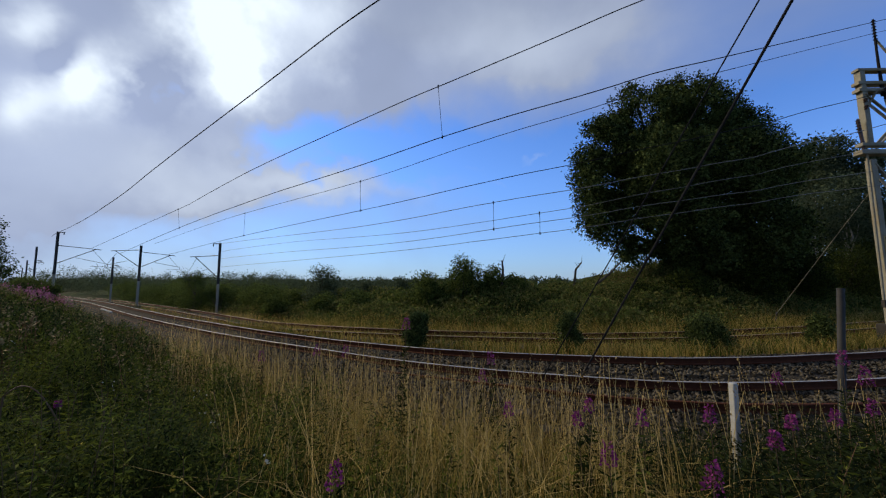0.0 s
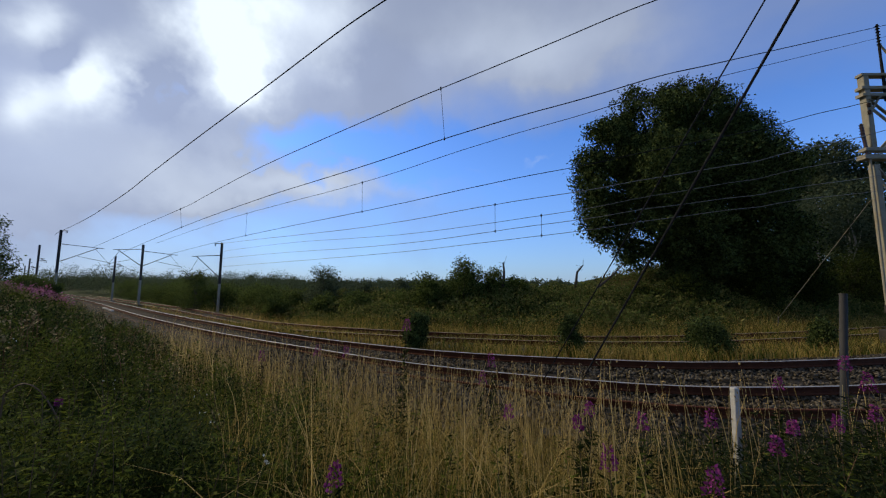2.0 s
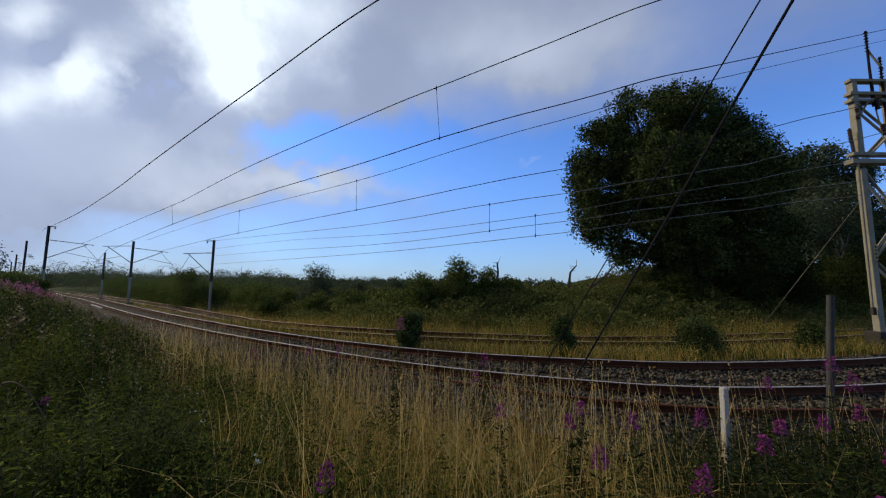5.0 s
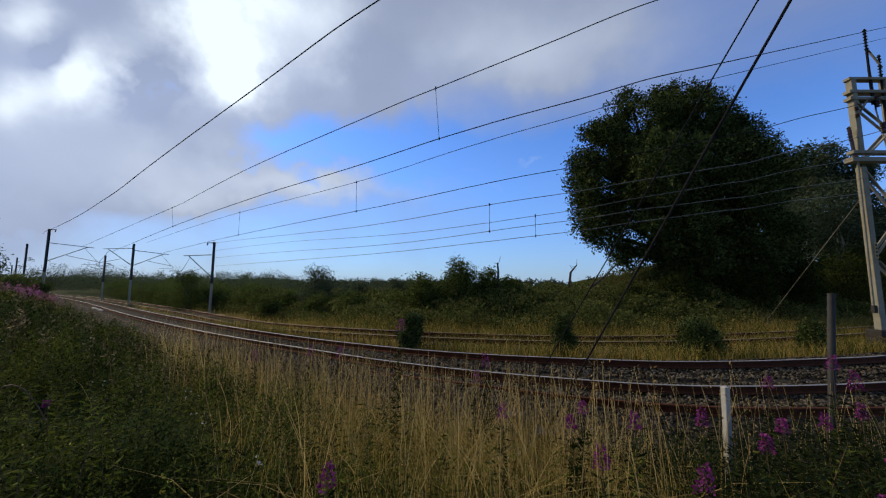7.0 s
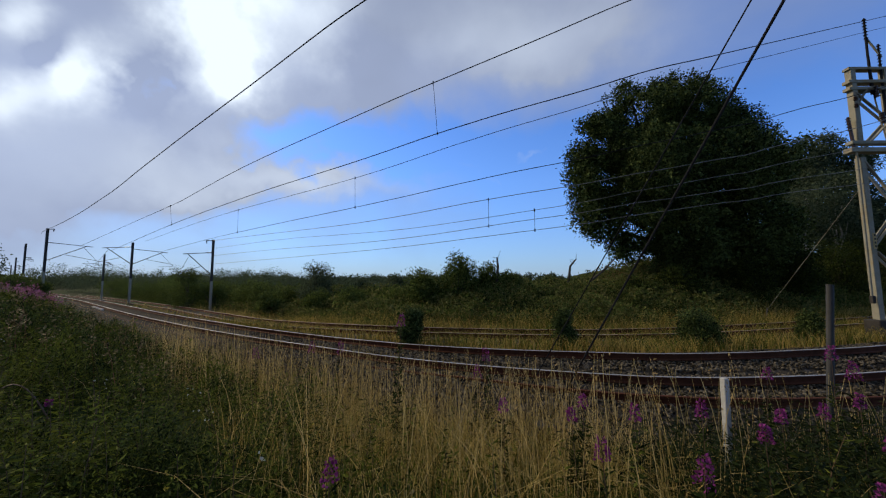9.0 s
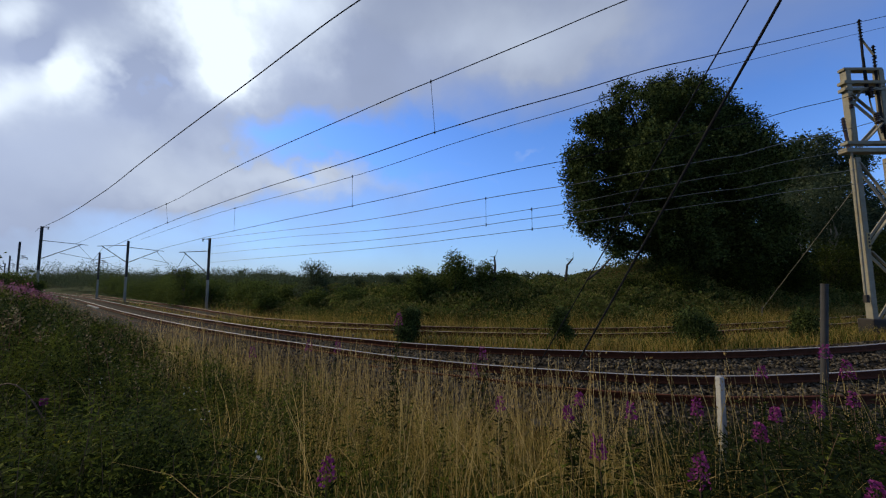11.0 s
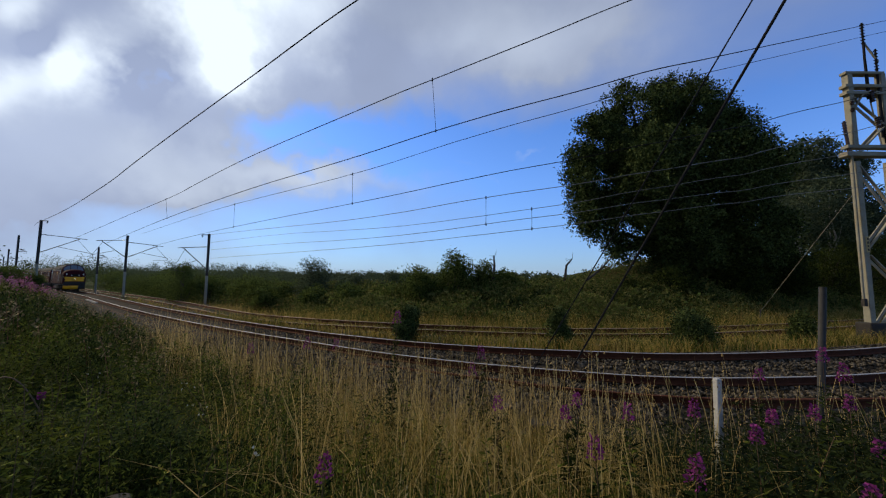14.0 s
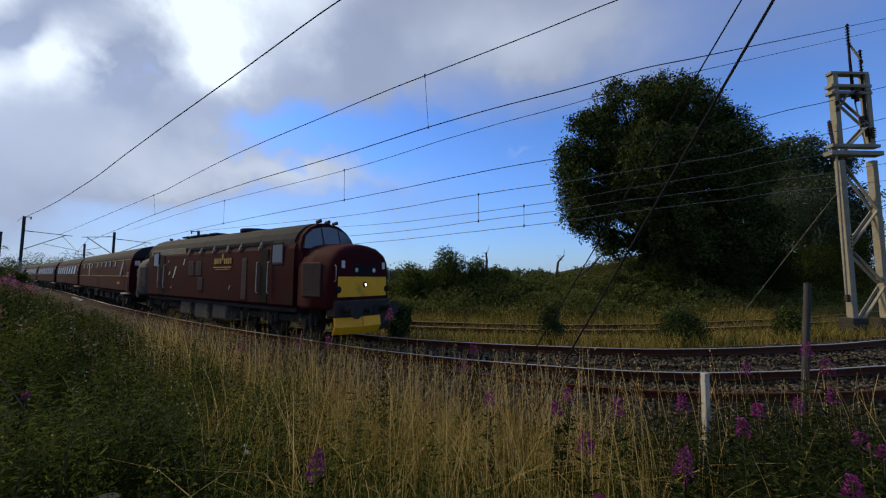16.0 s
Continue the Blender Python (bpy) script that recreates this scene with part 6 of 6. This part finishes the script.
# The undergrowth shares the weed leaf colour that has shade put into it.
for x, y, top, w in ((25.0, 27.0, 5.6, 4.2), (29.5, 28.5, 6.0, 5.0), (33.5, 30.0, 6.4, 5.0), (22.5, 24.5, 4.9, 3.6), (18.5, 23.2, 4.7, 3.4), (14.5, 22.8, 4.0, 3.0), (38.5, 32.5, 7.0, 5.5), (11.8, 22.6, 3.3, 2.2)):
    bush(x, y, top - (1.5 if x < 21 else 0.9), w, LEAF_WEED_SHADED, "rank undergrowth below the trees on the far bank, in shade-darkened leaves", clumps=420, per=26)
for x, y, top, w in ((-21.5, 40.0, 2.6, 4.0), (-17.6, 35.6, 2.5, 3.6), (-9.0, 27.0, 2.0, 2.6), (-6.0, 25.4, 1.9, 2.8), (-3.2, 24.4, 1.9, 2.8), (-13.8, 29.5, 1.9, 2.8), (-28.5, 44.0, 2.7, 4.2), (-24.6, 41.5, 2.8, 4.0), (-43.5, 59.0, 3.2, 5.0), (-36.5, 51.0, 2.8, 4.6), (-48.0, 66.0, 3.5, 5.4), (-36.0, 48.6, 2.6, 4.5), (-41.0, 53.0, 2.8, 5.0), (-46.0, 57.3, 2.8, 5.0), (-52.0, 62.0, 3.0, 5.5), (-58.5, 67.5, 3.2, 6.0), (-31.5, 44.8, 2.5, 4.0), (-66.0, 73.5, 3.4, 6.5)):
    bush(x, y, top - 0.6, w, LEAF_BUSH, "low dark scrub along the far side of the line", clumps=260, per=28)
for x, y, top, w in ((-40.6, 34.6, 2.75, 2.6), (-38.7, 33.4, 2.6, 2.2), (-43.5, 37.0, 2.9, 3.0), (-47.0, 39.5, 3.0, 3.2), (-41.5, 37.5, 2.7, 2.4)):
    bush(x, y, top, w, LEAF_BUSH, "low bush on the crest of the near bank", clumps=170, per=24)
# The shrub at x = -1.2 is added, in place of a lens smudge.
for x, y, top, w, lab in ((3.72, 11.9, 0.95, 0.66, "small dark shrub between the tracks"), (7.75, 11.7, 1.0, 1.45, "dark round shrub between the tracks"), (12.05, 12.6, 0.85, 0.62, "small dark shrub between the tracks"), (-1.2, 12.6, 0.95, 0.75, "small dark shrub between the tracks")):
    bush(x, y, top, w, LEAF_TREE, lab, clumps=420, per=28, size=0.07)


def dead_branches():
    rng = np.random.default_rng(5)
    for x, y, z, pts, lab in ((8.0, 24.5, 2.4, [(0, 0, -0.6), (0.15, 0, 0.5), (0.55, 0, 0.95)], "broken dead branch sticking out of the bank"), (9.4, 24.5, 2.2, [(0, 0, -0.3), (0.9, 0, 0.4), (1.9, 0.2, 1.3)], "dead leaning branch under the big tree"), (3.0, 22.2, 2.6, [(0, 0, -0.8), (0.1, 0, 0.2), (0.05, 0, 0.75)], "bare broken trunk in the hawthorn")):
        bm = bmesh.new()
        for k, (a, b) in enumerate(zip(pts, pts[1:])):
            rod(bm, a, b, 0.09 - 0.025 * k, 8, 0.07 - 0.03 * k)
        for _ in range(4):
            p = Vector(pts[1]).lerp(Vector(pts[2]), rng.uniform(0, 1))
            rod(bm, p, p + Vector((rng.normal() * 0.25, 0.1, abs(rng.normal()) * 0.35)), 0.02, 5, 0.006)
        me = bpy.data.meshes.new("dead_branch")
        bm.to_mesh(me)
        bm.free()
        me.materials.append(BARK)
        ob = new("dead_branch", me)
        ob.matrix_basis = pose(x, y, z)
        tagged(ob, lab, "branch")


dead_branches()


def build_pink_patch():
    """The large stand of fading willowherb on the ridge to the left."""
    x, y = in_region(1500, -34, -15, 13, 30, lambda x, y: np.exp(-((x / y + 1.12) / 0.06)**2) * (near_u(x, y) > 4.5) * 0.9)
    n, k = len(x), 26
    p = on_ground(x, y)
    st = blades(p, RNG.uniform(0.7, 1.2, n), np.full(n, 0.014), RNG.uniform(0.02, 0.2, n), tip=0.6)
    stuff("willowherb_stems", st, 8, STEM_RED, "stems of a willowherb stand", "weeds")
    t = st[:, 6:8].mean(1)
    c = np.repeat(t, k, 0) + RNG.normal(size=(n * k, 3)) * np.array([0.07, 0.07, 0.16]) - np.array([0, 0, 0.12])
    stuff("willowherb_stand", leaves(c, RNG.uniform(0.05, 0.11, n * k), narrow=0.8), 4, PINK_PALE, "stand of faded pink willowherb on the ridge", "wild flowers")


build_pink_patch()


def build_far_woods():
    """Distant hedges and woods along the horizon: many leaf clumps on rows of crowns, haze put into their grey colour.
    """
    rng = np.random.default_rng(11)
    out = []
    for dist, count, lo, hi, x0, x1, size in ((85, 60, 2.4, 4.4, -1.02, -0.42, 0.28), (130, 80, 2.6, 4.6, -1.1, 0.0, 0.5), (230, 130, 4.0, 6.5, -1.2, 1.3, 1.3), (420, 160, 4.5, 8.5, -1.3, 1.4, 2.2), (130, 26, 5.0, 8.3, -1.12, -0.84, 0.5), (150, 34, 3.6, 6.4, -0.86, -0.35, 0.6)):
        for i in range(count):
            b = x0 + (x1 - x0) * (i + rng.uniform(-0.4, 0.4)) / count
            d = dist * rng.uniform(0.9, 1.15)
            h = rng.uniform(lo, hi)
            x, y = b * d, d
            w = h * 0.42
            lob = [(x + rng.normal() * w * 0.8, y + rng.normal() * w, 0.6 + h * rng.uniform(0.2, 0.85), w * rng.uniform(0.5, 0.9)) for _ in range(5)]
            out.append(lobes_to_leaves(lob, 46, 12, w * 0.22, size * 0.8, rng))
    stuff("far_woods", np.concatenate(out), 4, LEAF_GREY, "distant line of dark woods and hedges", "woods")


build_far_woods()

# ---------------------------------------------------------------- ballast stones and bits beside the track
def build_stones():
    rng = np.random.default_rng(3)
    # angular stones: a squashed octahedron each, from two rings of quads
    n = 74000
    x, y = rng.uniform(-8, 19, n), rng.uniform(4.5, 17, n)
    d = track_offset(x, y, MAIN)
    keep = (d > -4.3 - 0.5 * lumps(x, y, 1.7)) & (d < 1.75 + 0.2 * lumps(x, y, 1.3)) & (rng.uniform(0, 1, n) < np.clip(11 / y, 0.3, 1))
    x, y, d = x[keep], y[keep], d[keep]
    z = ground_height(x, y)
    z = z + np.where(np.abs(d) < 1.7, 0.025, 0.008)
    n = len(x)
    base = np.array([(-1, -1, -0.6), (1, -1, -0.6), (1, 1, -0.6), (-1, 1, -0.6), (-0.7, -0.8, 0.7), (0.8, -0.6, 0.8), (0.7, 0.75, 0.6), (-0.8, 0.6, 0.9)])
    v = base[None] * (1 + 0.35 * rng.normal(size=(n, 8, 3)).clip(-1.2, 1.2))
    s = rng.uniform(0.014, 0.033, n)
    a = rng.uniform(0, 2 * np.pi, n)
    ca, sa = np.cos(a)[:, None], np.sin(a)[:, None]
    b = rng.uniform(-0.8, 0.8, n)
    cb, sb = np.cos(b)[:, None], np.sin(b)[:, None]
    v = v * s[:, None, None]
    v = np.stack([v[..., 0], v[..., 1] * cb - v[..., 2] * sb, v[..., 1] * sb + v[..., 2] * cb], 2)
    v = np.stack([v[..., 0] * ca - v[..., 1] * sa, v[..., 0] * sa + v[..., 1] * ca, v[..., 2]], 2) + np.stack([x, y, z], 1)[:, None, :]
    f = np.array([(3, 2, 1, 0), (4, 5, 6, 7), (0, 1, 5, 4), (1, 2, 6, 5), (2, 3, 7, 6), (3, 0, 4, 7)])
    loops = (np.arange(n) * 8)[:, None, None] + f[None]
    loops = loops.reshape(-1)
    me = bpy.data.meshes.new("ballast_stones")
    me.vertices.add(n * 8)
    me.vertices.foreach_set("co", v.astype(np.float32).reshape(-1))
    me.loops.add(loops.size)
    me.loops.foreach_set("vertex_index", loops.astype(np.int32))
    me.polygons.add(loops.size // 4)
    me.polygons.foreach_set("loop_start", (np.arange(loops.size // 4) * 4).astype(np.int32))
    me.update(calc_edges=True)
    me.materials.append(BALLAST)
    tagged(new("ballast_stones", me), "loose angular grey ballast stones", "ballast", kind="stuff")


build_stones()


def build_bits():
    # bleached boards lying in the cess down the line
    for x, y, r, l in ((-30.2, 32.2, -41, 3.0), (-27.6, 29.9, -41, 2.2)):
        g = float(ground_height(np.array([x]), np.array([y]))[0])
        bm = bmesh.new()
        box(bm, (0, 0, 0), (l, 0.16, 0.12), 0.02)
        me = bpy.data.meshes.new("trough_lid")
        bm.to_mesh(me)
        bm.free()
        me.materials.append(CONCRETE)
        ob = new("trough_lid", me)
        ob.matrix_basis = pose(x, y, g + 0.06, 0, 0, r)
        tagged(ob, "pale concrete cable trough lid beside the track", "trough lid", "trough lids")
    # low dark stump in the weeds
    x, y = -1.95, 2.35
    g = float(ground_height(np.array([x]), np.array([y]))[0])
    t = thing("tree_stump", "low dark weathered stump hidden in weeds", "stump", at=pose(x, y, g))
    bm = bmesh.new()
    rod(bm, (0, 0, -0.1), (0, 0, 0.26), 0.10, 14, 0.085)
    part("trunk", bm, BARK, t)
    bm = bmesh.new()
    rod(bm, (0, 0, 0.255), (0, 0, 0.275), 0.083, 14, 0.078)
    part("cut_face", bm, SLEEPER, t)
    # arched bramble shoot
    bm = bmesh.new()
    pts = [Vector((-4.05 + 0.55 * k / 9, 3.4, 0.62 + 0.34 * math.sin(math.pi * (0.25 + 0.75 * k / 9)))) for k in range(10)]
    tube(bm, pts, 0.006)
    tube(bm, [Vector((-4.1, 3.4, 0.15)), pts[0]], 0.007)
    me = bpy.data.meshes.new("bramble_shoot")
    bm.to_mesh(me)
    bm.free()
    me.materials.append(STEM_RED)
    tagged(new("bramble_shoot", me), "arching dark bramble shoot over the weeds", "bramble")


build_bits()

# ---------------------------------------------------------------- what moves
# seconds, distance from the locomotive's front to the place where the line is nearest the camera
FRONT = [(0.0, -477.0), (13.5, -77.4), (14.0, -62.9), (14.5, -47.9), (15.0, -31.6), (15.3, -22.6), (15.5, -16.8), (15.8, -9.5), (16.0, -4.4)]


def on_line(s):
    """The place on the main line s metres past its point nearest the camera."""
    k = np.clip(I0 + s / 0.25, 0, len(MAIN) - 1.001)
    j = int(k)
    return MAIN[j] + (MAIN[j + 1] - MAIN[j]) * (k - j)


def vehicle_pose(front, length, span):
    a, b = on_line(front - (length - span) / 2), on_line(front - (length + span) / 2)
    c, d = (a + b) / 2, a - b
    return pose(c[0], c[1], 0, 0, 0, math.degrees(math.atan2(d[1], d[0])))


def motions():
    times = sorted({round(0.5 * i, 1) for i in range(33)} | {13.25, 13.75, 14.25, 14.75, 15.25, 15.3, 15.7, 15.8, 15.9})
    ft, fs = [a for a, b in FRONT], [b for a, b in FRONT]
    gap = 0.0
    for ob, length, span in TRAIN:
        walk(ob, [(t, vehicle_pose(float(np.interp(t, ft, fs)) - gap, length, span)) for t in times])
        gap += length + 0.95


motions()
